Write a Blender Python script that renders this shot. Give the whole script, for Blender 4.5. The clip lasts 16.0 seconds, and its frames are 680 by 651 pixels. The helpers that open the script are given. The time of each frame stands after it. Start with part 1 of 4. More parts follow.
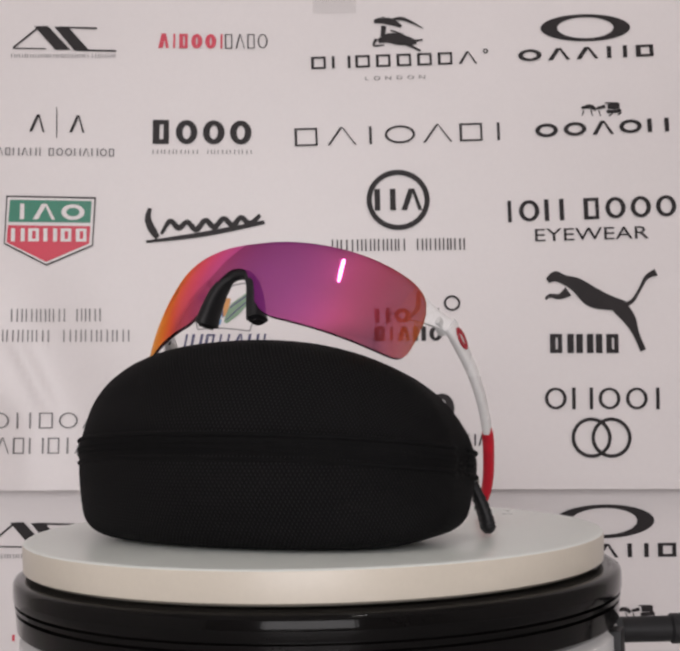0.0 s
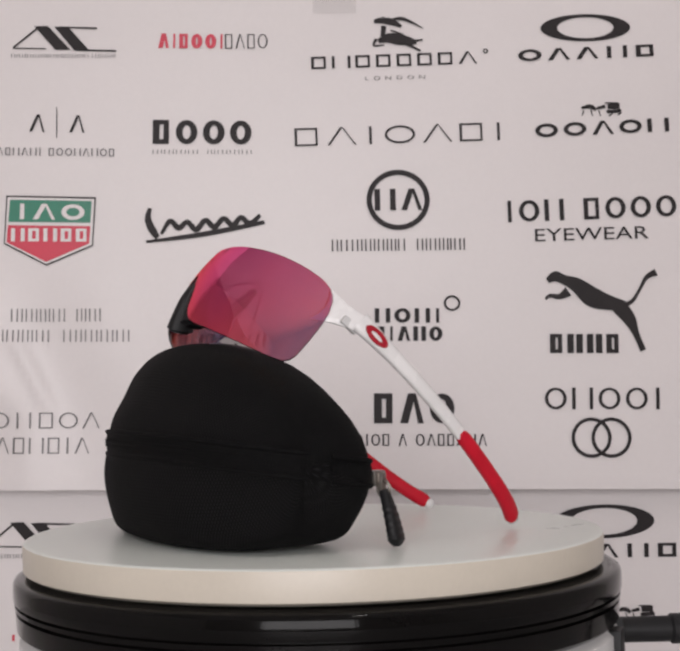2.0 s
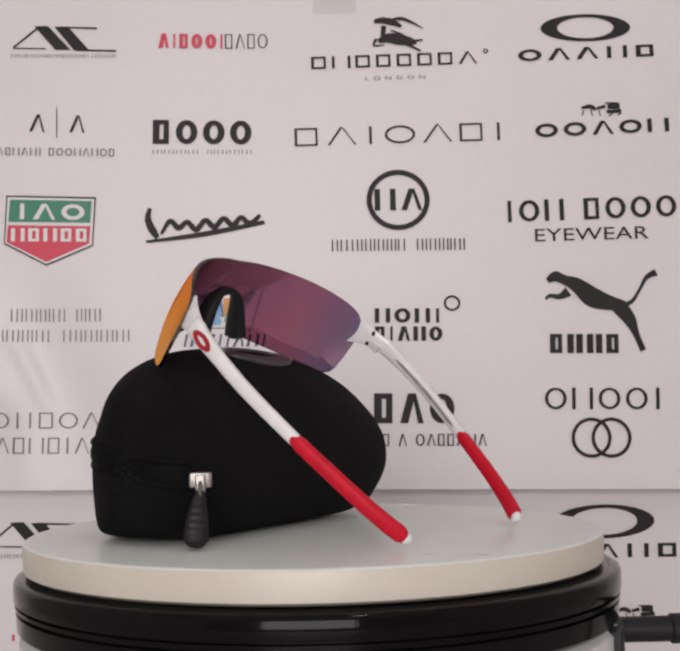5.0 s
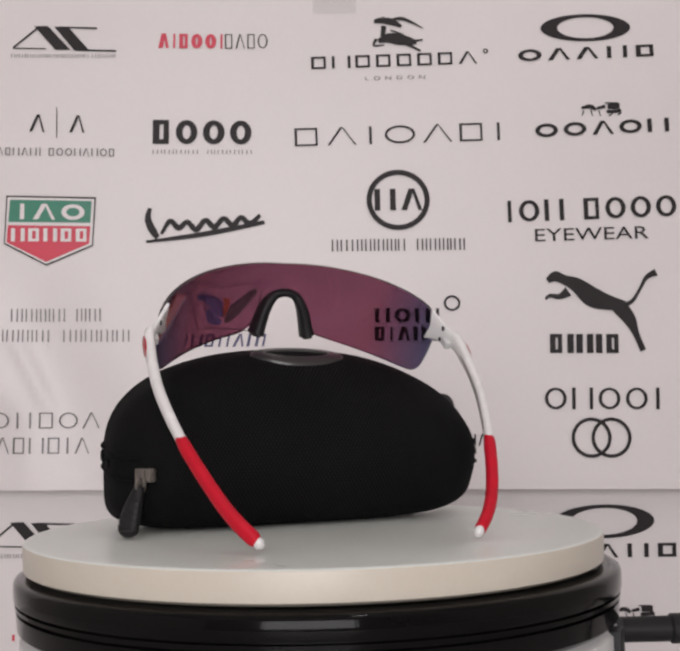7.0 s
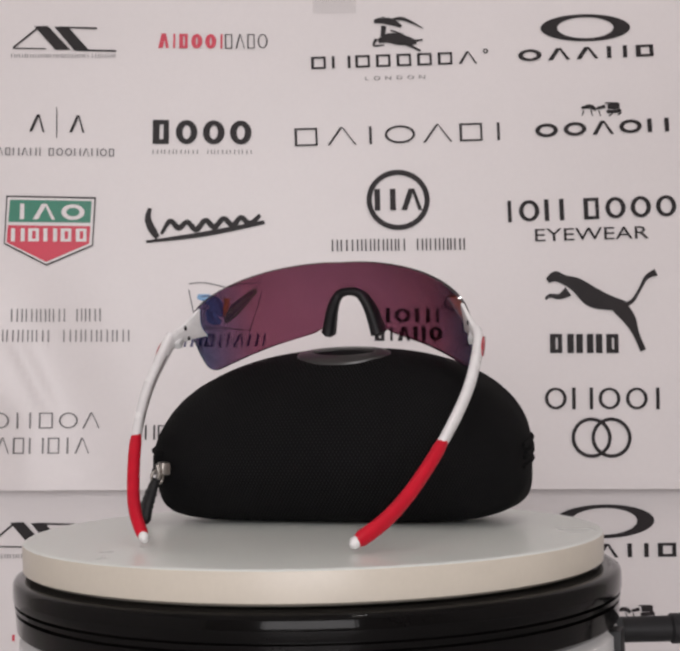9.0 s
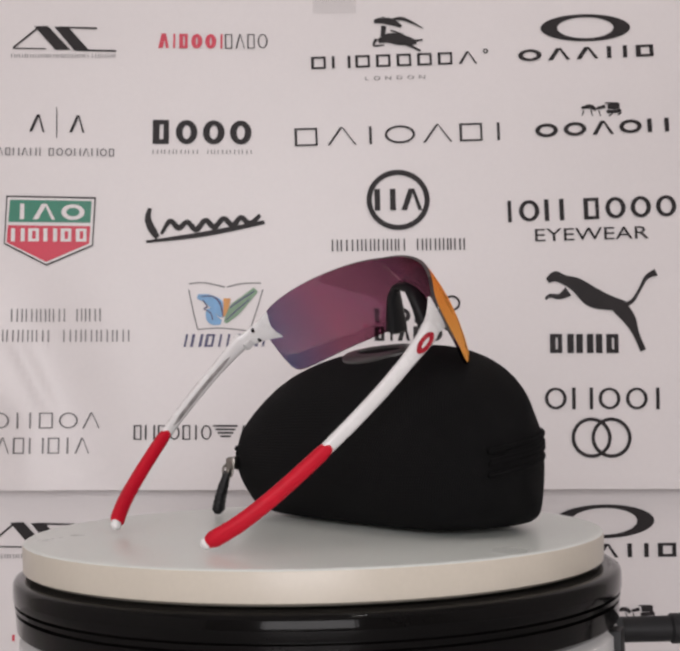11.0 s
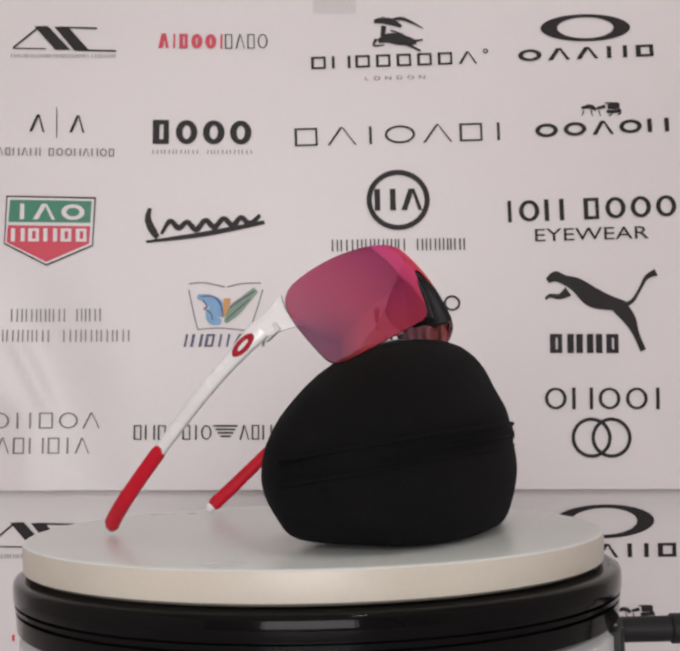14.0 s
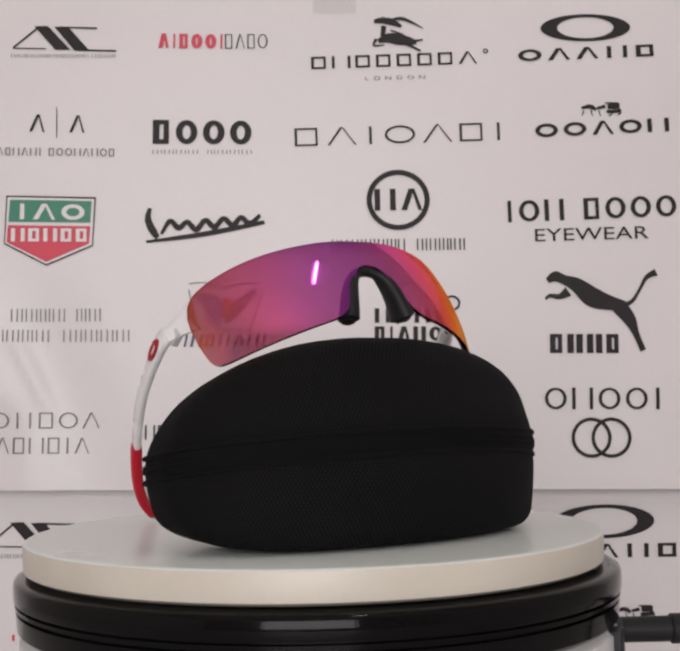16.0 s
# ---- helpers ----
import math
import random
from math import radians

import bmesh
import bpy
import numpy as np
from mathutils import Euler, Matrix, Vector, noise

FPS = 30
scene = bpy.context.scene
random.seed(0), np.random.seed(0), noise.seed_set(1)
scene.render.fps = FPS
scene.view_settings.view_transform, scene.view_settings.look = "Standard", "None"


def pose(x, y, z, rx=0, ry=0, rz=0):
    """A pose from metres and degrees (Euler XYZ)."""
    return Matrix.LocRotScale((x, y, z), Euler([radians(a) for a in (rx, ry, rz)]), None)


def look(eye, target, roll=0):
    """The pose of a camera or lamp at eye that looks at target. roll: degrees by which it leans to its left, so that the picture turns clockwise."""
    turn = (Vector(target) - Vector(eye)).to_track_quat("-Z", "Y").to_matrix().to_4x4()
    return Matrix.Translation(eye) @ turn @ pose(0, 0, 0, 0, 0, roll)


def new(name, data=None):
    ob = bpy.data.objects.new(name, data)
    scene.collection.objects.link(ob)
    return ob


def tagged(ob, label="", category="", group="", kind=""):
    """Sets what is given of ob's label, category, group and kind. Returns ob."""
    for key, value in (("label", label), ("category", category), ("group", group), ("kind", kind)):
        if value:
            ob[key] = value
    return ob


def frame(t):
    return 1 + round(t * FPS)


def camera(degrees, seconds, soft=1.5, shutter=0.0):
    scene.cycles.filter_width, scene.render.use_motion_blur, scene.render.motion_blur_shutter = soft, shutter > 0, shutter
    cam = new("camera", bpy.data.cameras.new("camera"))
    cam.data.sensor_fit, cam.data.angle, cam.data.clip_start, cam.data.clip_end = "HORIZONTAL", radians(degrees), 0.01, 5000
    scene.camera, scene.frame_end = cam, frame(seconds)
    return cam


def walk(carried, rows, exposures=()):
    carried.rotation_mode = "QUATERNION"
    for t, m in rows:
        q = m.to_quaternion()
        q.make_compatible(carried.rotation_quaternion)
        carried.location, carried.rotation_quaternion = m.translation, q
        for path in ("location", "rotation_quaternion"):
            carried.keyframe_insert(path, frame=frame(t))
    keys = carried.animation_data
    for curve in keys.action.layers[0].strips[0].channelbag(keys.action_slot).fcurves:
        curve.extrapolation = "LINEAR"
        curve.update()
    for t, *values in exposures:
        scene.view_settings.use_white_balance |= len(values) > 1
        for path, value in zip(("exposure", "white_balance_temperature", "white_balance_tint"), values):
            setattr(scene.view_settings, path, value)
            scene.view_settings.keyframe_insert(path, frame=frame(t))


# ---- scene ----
EYE = (0.0, -0.5317, 0.2175)
AIM = (0.0245, 0.4661, 0.2779)
cam = camera(31.80, 16.0, soft=2.9)
walk(cam, [(0.0, look(EYE, AIM, -1.134)), (16.0, look(EYE, AIM, -1.134))], [(0.0, 0.0), (16.0, 0.0)])

# ---- light: an added, unseen window behind the camera and a ceiling tube, in a closed pale room ----
world = bpy.data.worlds.new("room_world")
scene.world = world
world.use_nodes = True
world.node_tree.nodes["Background"].inputs[0].default_value = (0.6, 0.7, 0.9, 1)
world.node_tree.nodes["Background"].inputs[1].default_value = 0.1

TUBE_X, TUBE_Y, TUBE_Z = 0.25, -0.42, 1.62
lamp = bpy.data.lights.new("tube_light", "AREA")
lamp.shape, lamp.size, lamp.size_y = "RECTANGLE", 0.014, 0.45
lamp.energy, lamp.color = 1.1, (1.0, 0.94, 0.95)
tube_light = new("tube_light", lamp)
tube_light.matrix_world = pose(TUBE_X, TUBE_Y, TUBE_Z)

# main light, added: an area lamp in an invented window in the south wall
WIN = (-0.80, 0.50, 0.0, 1.15)
added_day = bpy.data.lights.new("added_window_light", "AREA")
added_day.shape, added_day.size, added_day.size_y = "RECTANGLE", WIN[1] - WIN[0] - 0.06, WIN[3] - WIN[2] - 0.06
added_day.energy, added_day.color = 28.4, (1.0, 0.955, 0.965)
added_window_light = new("added_window_light", added_day)
added_window_light.matrix_world = pose((WIN[0] + WIN[1]) / 2, -2.21, (WIN[2] + WIN[3]) / 2, 90, 0, 0)


# ---- materials ----
def material(name):
    m = bpy.data.materials.new(name)
    m.use_nodes = True
    nt = m.node_tree
    return m, nt, nt.nodes["Principled BSDF"]


def node(nt, kind, **values):
    n = nt.nodes.new(kind)
    for k, v in values.items():
        n.inputs[k.replace("_", " ")].default_value = v
    return n


def surface(name, colour, rough, metal=0.0, vary=0.12, scale=60.0, grain=900.0, bump=0.15, dist=0.0003, coat=0.0, spec=0.5):
    """Base colour with variation at two scales, fine relief and uneven gloss."""
    m, nt, b = material(name)
    co = nt.nodes.new("ShaderNodeTexCoord")
    big = node(nt, "ShaderNodeTexNoise", Scale=scale, Detail=4.0)
    fine = node(nt, "ShaderNodeTexNoise", Scale=grain, Detail=3.0)
    for n in (big, fine):
        nt.links.new(co.outputs["Object"], n.inputs["Vector"])
    add = nt.nodes.new("ShaderNodeMath")
    add.operation = "MULTIPLY_ADD"
    add.inputs[1].default_value = 0.4
    nt.links.new(fine.outputs["Fac"], add.inputs[0])
    nt.links.new(big.outputs["Fac"], add.inputs[2])
    ramp = nt.nodes.new("ShaderNodeValToRGB")
    e = ramp.color_ramp.elements
    e[0].position, e[1].position = 0.4, 1.0
    e[0].color = (*[c * (1 - vary) for c in colour], 1)
    e[1].color = (*[min(1, c * (1 + vary)) for c in colour], 1)
    nt.links.new(add.outputs[0], ramp.inputs[0])
    nt.links.new(ramp.outputs[0], b.inputs["Base Color"])
    mr = node(nt, "ShaderNodeMapRange", To_Min=max(0.02, rough - 0.08), To_Max=min(1, rough + 0.08))
    nt.links.new(big.outputs["Fac"], mr.inputs["Value"])
    nt.links.new(mr.outputs[0], b.inputs["Roughness"])
    b.inputs["Metallic"].default_value = metal
    b.inputs["Coat Weight"].default_value = coat
    b.inputs["Specular IOR Level"].default_value = spec
    bp = node(nt, "ShaderNodeBump", Strength=bump, Distance=dist)
    nt.links.new(fine.outputs["Fac"], bp.inputs["Height"])
    nt.links.new(bp.outputs[0], b.inputs["Normal"])
    return m


def weave(name, colour):
    """Black woven fabric: two crossed thread waves in relief, laid along the cloth (1 unit of the map is 1 mm)."""
    m, nt, b = material(name)
    co = nt.nodes.new("ShaderNodeTexCoord")
    waves = []
    for turn in (32, -32):
        mp = node(nt, "ShaderNodeMapping", Rotation=(0, 0, radians(turn)))
        nt.links.new(co.outputs["UV"], mp.inputs["Vector"])
        w = node(nt, "ShaderNodeTexWave", Scale=0.21, Distortion=0.25, Detail=1.0)
        nt.links.new(mp.outputs[0], w.inputs["Vector"])
        waves.append(w)
    mul = nt.nodes.new("ShaderNodeMath")
    mul.operation = "MULTIPLY"
    nt.links.new(waves[0].outputs["Fac"], mul.inputs[0])
    nt.links.new(waves[1].outputs["Fac"], mul.inputs[1])
    big = node(nt, "ShaderNodeTexNoise", Scale=30.0, Detail=5.0)
    nt.links.new(co.outputs["Object"], big.inputs["Vector"])
    mix = nt.nodes.new("ShaderNodeMixRGB")
    mix.inputs[1].default_value = (*[c * 0.35 for c in colour], 1)
    mix.inputs[2].default_value = (*[c * 2.9 for c in colour], 1)
    nt.links.new(mul.outputs[0], mix.inputs[0])
    tone = nt.nodes.new("ShaderNodeMixRGB")
    tone.blend_type = "MULTIPLY"
    tone.inputs[0].default_value = 0.6
    nt.links.new(mix.outputs[0], tone.inputs[1])
    nt.links.new(big.outputs["Fac"], tone.inputs[2])
    nt.links.new(tone.outputs[0], b.inputs["Base Color"])
    b.inputs["Roughness"].default_value = 0.85
    b.inputs["Specular IOR Level"].default_value = 0.12
    bp = node(nt, "ShaderNodeBump", Strength=0.8, Distance=0.0004)
    nt.links.new(mul.outputs[0], bp.inputs["Height"])
    nt.links.new(bp.outputs[0], b.inputs["Normal"])
    return m


def across(nt):
    """0 at the middle of the lens to 1 at its ends, from the mesh's own x."""
    co = nt.nodes.new("ShaderNodeTexCoord")
    sep = nt.nodes.new("ShaderNodeSeparateXYZ")
    nt.links.new(co.outputs["Object"], sep.inputs[0])
    n = sep.outputs[0]
    for op, value in (("ADD", 0.0027), ("DIVIDE", 0.068), ("ABSOLUTE", 0.0), ("POWER", 2.0)):
        m = nt.nodes.new("ShaderNodeMath")
        m.operation = op
        m.inputs[1].default_value = value
        nt.links.new(n, m.inputs[0])
        n = m.outputs[0]
    return n


def lens_coat(name):
    """Mirror coating: gloss that turns from violet to orange with angle and towards the ends, over tinted clear plastic."""
    m, nt, b = material(name)
    nt.nodes.remove(b)
    ends = across(nt)
    lw = node(nt, "ShaderNodeLayerWeight", Blend=0.5)
    f = nt.nodes.new("ShaderNodeMath")
    f.operation = "MULTIPLY"
    f.inputs[1].default_value = 0.62
    nt.links.new(lw.outputs["Facing"], f.inputs[0])
    add = nt.nodes.new("ShaderNodeMath")
    add.operation = "MULTIPLY_ADD"
    add.inputs[1].default_value = 0.44
    nt.links.new(ends, add.inputs[0])
    nt.links.new(f.outputs[0], add.inputs[2])
    # the gloss colour also shifts towards orange at the lower edge
    co = nt.nodes.new("ShaderNodeTexCoord")
    sep = nt.nodes.new("ShaderNodeSeparateXYZ")
    nt.links.new(co.outputs["Object"], sep.inputs[0])
    low = node(nt, "ShaderNodeMapRange", From_Min=0.282, From_Max=0.226, To_Min=-0.08, To_Max=0.25)
    nt.links.new(sep.outputs[2], low.inputs["Value"])
    total = nt.nodes.new("ShaderNodeMath")
    nt.links.new(add.outputs[0], total.inputs[0])
    nt.links.new(low.outputs[0], total.inputs[1])
    ramp = nt.nodes.new("ShaderNodeValToRGB")
    e = ramp.color_ramp.elements
    e[0].position, e[0].color = 0.10, (0.34, 0.07, 0.60, 1)
    e[1].position, e[1].color = 1.0, (1.0, 0.45, 0.10, 1)
    for pos, col in ((0.22, (0.54, 0.08, 0.54, 1)), (0.33, (0.85, 0.11, 0.40, 1)), (0.47, (0.98, 0.11, 0.20, 1)), (0.64, (1.0, 0.15, 0.06, 1)), (0.78, (1.0, 0.28, 0.04, 1))):
        n = e.new(pos)
        n.color = col
    nt.links.new(total.outputs[0], ramp.inputs[0])
    gloss = node(nt, "ShaderNodeBsdfGlossy", Roughness=0.07)
    nt.links.new(ramp.outputs[0], gloss.inputs["Color"])
    clear = node(nt, "ShaderNodeBsdfTransparent")
    tint = nt.nodes.new("ShaderNodeValToRGB")
    t = tint.color_ramp.elements
    t[0].position, t[0].color = 0.45, (0.90, 0.42, 0.55, 1)
    t[1].position, t[1].color = 0.93, (0.36, 0.50, 0.78, 1)
    nt.links.new(ends, tint.inputs[0])
    nt.links.new(tint.outputs[0], clear.inputs["Color"])
    mix = nt.nodes.new("ShaderNodeMixShader")
    share = node(nt, "ShaderNodeMapRange", From_Min=0.0, From_Max=0.7, To_Min=0.36, To_Max=0.88)
    nt.links.new(lw.outputs["Facing"], share.inputs["Value"])
    nt.links.new(share.outputs[0], mix.inputs[0])
    nt.links.new(clear.outputs[0], mix.inputs[1])
    nt.links.new(gloss.outputs[0], mix.inputs[2])
    nt.links.new(mix.outputs[0], nt.nodes["Material Output"].inputs[0])
    return m


def tinted(name, colour, gloss_share, gloss_colour=(1, 1, 1, 1)):
    """Tinted clear plastic with a little gloss."""
    m, nt, b = material(name)
    nt.nodes.remove(b)
    clear = node(nt, "ShaderNodeBsdfTransparent", Color=(*colour, 1))
    gloss = node(nt, "ShaderNodeBsdfGlossy", Roughness=0.04, Color=gloss_colour)
    mix = nt.nodes.new("ShaderNodeMixShader")
    mix.inputs[0].default_value = gloss_share
    nt.links.new(clear.outputs[0], mix.inputs[1])
    nt.links.new(gloss.outputs[0], mix.inputs[2])
    nt.links.new(mix.outputs[0], nt.nodes["Material Output"].inputs[0])
    return m


vinyl = surface("glossy_white_vinyl", (0.76, 0.72, 0.72), 0.38, vary=0.03, scale=6.0, grain=300.0, bump=0.04)
wall_paint = surface("cream_wall_paint", (0.80, 0.77, 0.75), 0.8, vary=0.05, scale=3.0, grain=120.0)
floor_tile = surface("grey_floor", (0.42, 0.39, 0.36), 0.5, vary=0.15, scale=4.0, grain=80.0)
table_paint = surface("white_table_laminate", (0.7, 0.69, 0.68), 0.4, vary=0.05, scale=10.0, grain=200.0)
platter_white = surface("ivory_platter_plastic", (0.775, 0.815, 0.775), 0.30, vary=0.04, scale=14.0, grain=500.0, bump=0.05)
platter_rim_mat = surface("cream_platter_rim", (0.60, 0.55, 0.47), 0.36, vary=0.05, scale=20.0, grain=500.0, bump=0.05)
black_gloss = surface("glossy_black_plastic", (0.0035, 0.0032, 0.0032), 0.11, vary=0.3, scale=30.0, grain=700.0, bump=0.05, spec=0.13)
black_matt = surface("matt_black_rubber", (0.009, 0.009, 0.010), 0.5, vary=0.3, scale=80.0, grain=1200.0, spec=0.3)
silver = surface("pale_grey_base_plastic", (0.62, 0.62, 0.62), 0.35, vary=0.1, scale=30.0, grain=500.0)
case_cloth = weave("black_woven_case_cloth", (0.0078, 0.0076, 0.0081))
case_piping = surface("black_piping_cord", (0.0048, 0.0047, 0.005), 0.8, vary=0.3, scale=200.0, grain=2500.0, bump=0.5, spec=0.09)
zip_metal = surface("dark_bronze_zip_metal", (0.24, 0.22, 0.20), 0.30, metal=0.9, vary=0.3, scale=200.0, grain=2000.0)
emblem_gloss = surface("smoked_black_emblem", (0.03, 0.029, 0.028), 0.34, vary=0.2, scale=60.0, grain=900.0, spec=0.6)
arm_white = surface("pearl_white_plastic", (0.78, 0.77, 0.77), 0.26, vary=0.04, scale=90.0, grain=1200.0, bump=0.05, coat=0.3)
# mottled grey that paints in reflections on the arms' inner faces
streak_grey = surface("grey_streak_plastic", (0.30, 0.285, 0.28), 0.35, vary=0.5, scale=160.0, grain=1500.0)
sock_red = surface("red_rubber_sleeve", (0.56, 0.006, 0.024), 0.55, vary=0.12, scale=120.0, grain=1800.0, spec=0.25)
badge_red = surface("red_badge_enamel", (0.36, 0.008, 0.022), 0.25, vary=0.08, scale=200.0, grain=1500.0)
lens_front = lens_coat("rose_mirror_coating")
lens_back = tinted("plum_tinted_lens", (0.50, 0.38, 0.45), 0.05)
lens_edge = tinted("dark_lens_rim", (0.10, 0.06, 0.07), 0.12)
tape_clear = tinted("frosted_tape", (0.965, 0.965, 0.965), 0.02)
ink = surface("black_print", (0.020, 0.016, 0.017), 0.5, vary=0.35, scale=25.0, grain=500.0, bump=0.02, spec=0.25)
faint_ink = surface("thin_grey_print", (0.17, 0.16, 0.165), 0.45, vary=0.3, scale=40.0, grain=500.0, bump=0.02)
white_ink = surface("white_print", (0.76, 0.72, 0.72), 0.42, vary=0.03, scale=25.0, grain=500.0, bump=0.02)
red_ink = surface("red_print", (0.62, 0.035, 0.075), 0.42, vary=0.1, scale=25.0, grain=500.0, bump=0.02)
green_ink = surface("green_print", (0.02, 0.21, 0.13), 0.42, vary=0.1, scale=25.0, grain=500.0, bump=0.02)
leaf_ink = surface("leaf_green_print", (0.17, 0.30, 0.18), 0.42, vary=0.2, scale=60.0, grain=500.0, bump=0.02)
blue_ink = surface("sky_blue_print", (0.16, 0.36, 0.62), 0.42, vary=0.2, scale=60.0, grain=500.0, bump=0.02)
navy_ink = surface("navy_print", (0.05, 0.045, 0.13), 0.42, vary=0.2, scale=60.0, grain=500.0, bump=0.02)
orange_ink = surface("orange_print", (0.62, 0.27, 0.05), 0.42, vary=0.2, scale=60.0, grain=500.0, bump=0.02)
tube_glow, _nt, _b = material("tube_glow")
_b.inputs["Emission Color"].default_value = (1.0, 0.93, 0.89, 1)
_b.inputs["Emission Strength"].default_value = 12.0

MM = 0.001


# ---- builders ----
def finish(bm, smooth):
    """Smooth faces, with edges kept crisp where they turn by over 38 degrees."""
    for f in bm.faces:
        f.smooth = smooth
    for e in bm.edges:
        if len(e.link_faces) == 2 and e.calc_face_angle(0.0) > radians(38):
            e.smooth = False


def part(name, bm, mat, parent=None, label="", smooth=True):
    """Links a bmesh as one mesh object, under a thing if one is given."""
    bmesh.ops.recalc_face_normals(bm, faces=bm.faces)
    finish(bm, smooth)
    me = bpy.data.meshes.new(name)
    bm.to_mesh(me)
    bm.free()
    for m in (mat if isinstance(mat, (list, tuple)) else [mat]):
        me.materials.append(m)
    ob = new(name, me)
    if parent is not None:
        ob.parent = parent
    if label:
        tagged(ob, label)
    return ob


def box(bm, x0, x1, y0, y1, z0, z1, bevel=0.0, m=None):
    r = bmesh.ops.create_cube(bm, size=1.0)
    vs = r["verts"]
    for v in vs:
        v.co = Vector(((x0 + x1) / 2 + v.co.x * (x1 - x0), (y0 + y1) / 2 + v.co.y * (y1 - y0), (z0 + z1) / 2 + v.co.z * (z1 - z0)))
    if bevel:
        es = list({e for v in vs for e in v.link_edges})
        r = bmesh.ops.bevel(bm, geom=es, offset=bevel, segments=2, affect="EDGES", profile=0.6)
        vs = list({v for f in r["faces"] for v in f.verts} | {v for v in vs if v.is_valid})
    if m is not None:
        for v in vs:
            v.co = m @ v.co
    return bm


def lathe(bm, rows, steps=128, cap_bottom=True, cap_top=True, dx=0.0, dy=0.0):
    """Turns (radius, z) rows round the z axis."""
    rings = []
    for r, z in rows:
        rings.append([bm.verts.new((dx + r * math.cos(2 * math.pi * i / steps), dy + r * math.sin(2 * math.pi * i / steps), z)) for i in range(steps)])
    for a, b in zip(rings, rings[1:]):
        for i in range(steps):
            j = (i + 1) % steps
            bm.faces.new((a[i], a[j], b[j], b[i]))
    if cap_bottom:
        bm.faces.new(rings[0])
    if cap_top:
        bm.faces.new(rings[-1])
    return bm


def smooth_path(pts, per=8, closed=False):
    """Catmull-Rom through the points, any dimension."""
    pts = [np.array(p, float) for p in pts]
    n = len(pts)
    out = []
    for i in range(n if closed else n - 1):
        if closed:
            p0, p1, p2, p3 = (pts[(i + k) % n] for k in (-1, 0, 1, 2))
        else:
            p0, p1, p2, p3 = pts[max(i - 1, 0)], pts[i], pts[i + 1], pts[min(i + 2, n - 1)]
        for k in range(per):
            t = k / per
            out.append(0.5 * (2 * p1 + (p2 - p0) * t + (2 * p0 - 5 * p1 + 4 * p2 - p3) * t * t + (3 * p1 - p0 - 3 * p2 + p3) * t ** 3))
    if not closed:
        out.append(pts[-1])
    return out


def sweep(bm, path, sizes, up=(0, 0, 1), steps=12, closed=False, power=2.0):
    """A rounded section (half width, half height) carried along a path."""
    path = [Vector(p) for p in path]
    n = len(path)
    rings = []
    for i, p in enumerate(path):
        a = path[(i - 1) % n] if closed or i else path[i]
        b = path[(i + 1) % n] if closed or i < n - 1 else path[i]
        t = (b - a).normalized()
        side = t.cross(Vector(up)).normalized()
        top = side.cross(t).normalized()
        w, h = sizes[i] if isinstance(sizes, list) else sizes
        ring_ = []
        for k in range(steps):
            c, s = math.cos(2 * math.pi * k / steps), math.sin(2 * math.pi * k / steps)
            c = math.copysign(abs(c) ** (2 / power), c)
            s = math.copysign(abs(s) ** (2 / power), s)
            ring_.append(bm.verts.new(p + side * (w * c) + top * (h * s)))
        rings.append(ring_)
    for i in range(n if closed else n - 1):
        a, b = rings[i], rings[(i + 1) % n]
        for k in range(steps):
            j = (k + 1) % steps
            bm.faces.new((a[k], a[j], b[j], b[k]))
    if not closed:
        bm.faces.new(rings[0])
        bm.faces.new(rings[-1])
    return bm


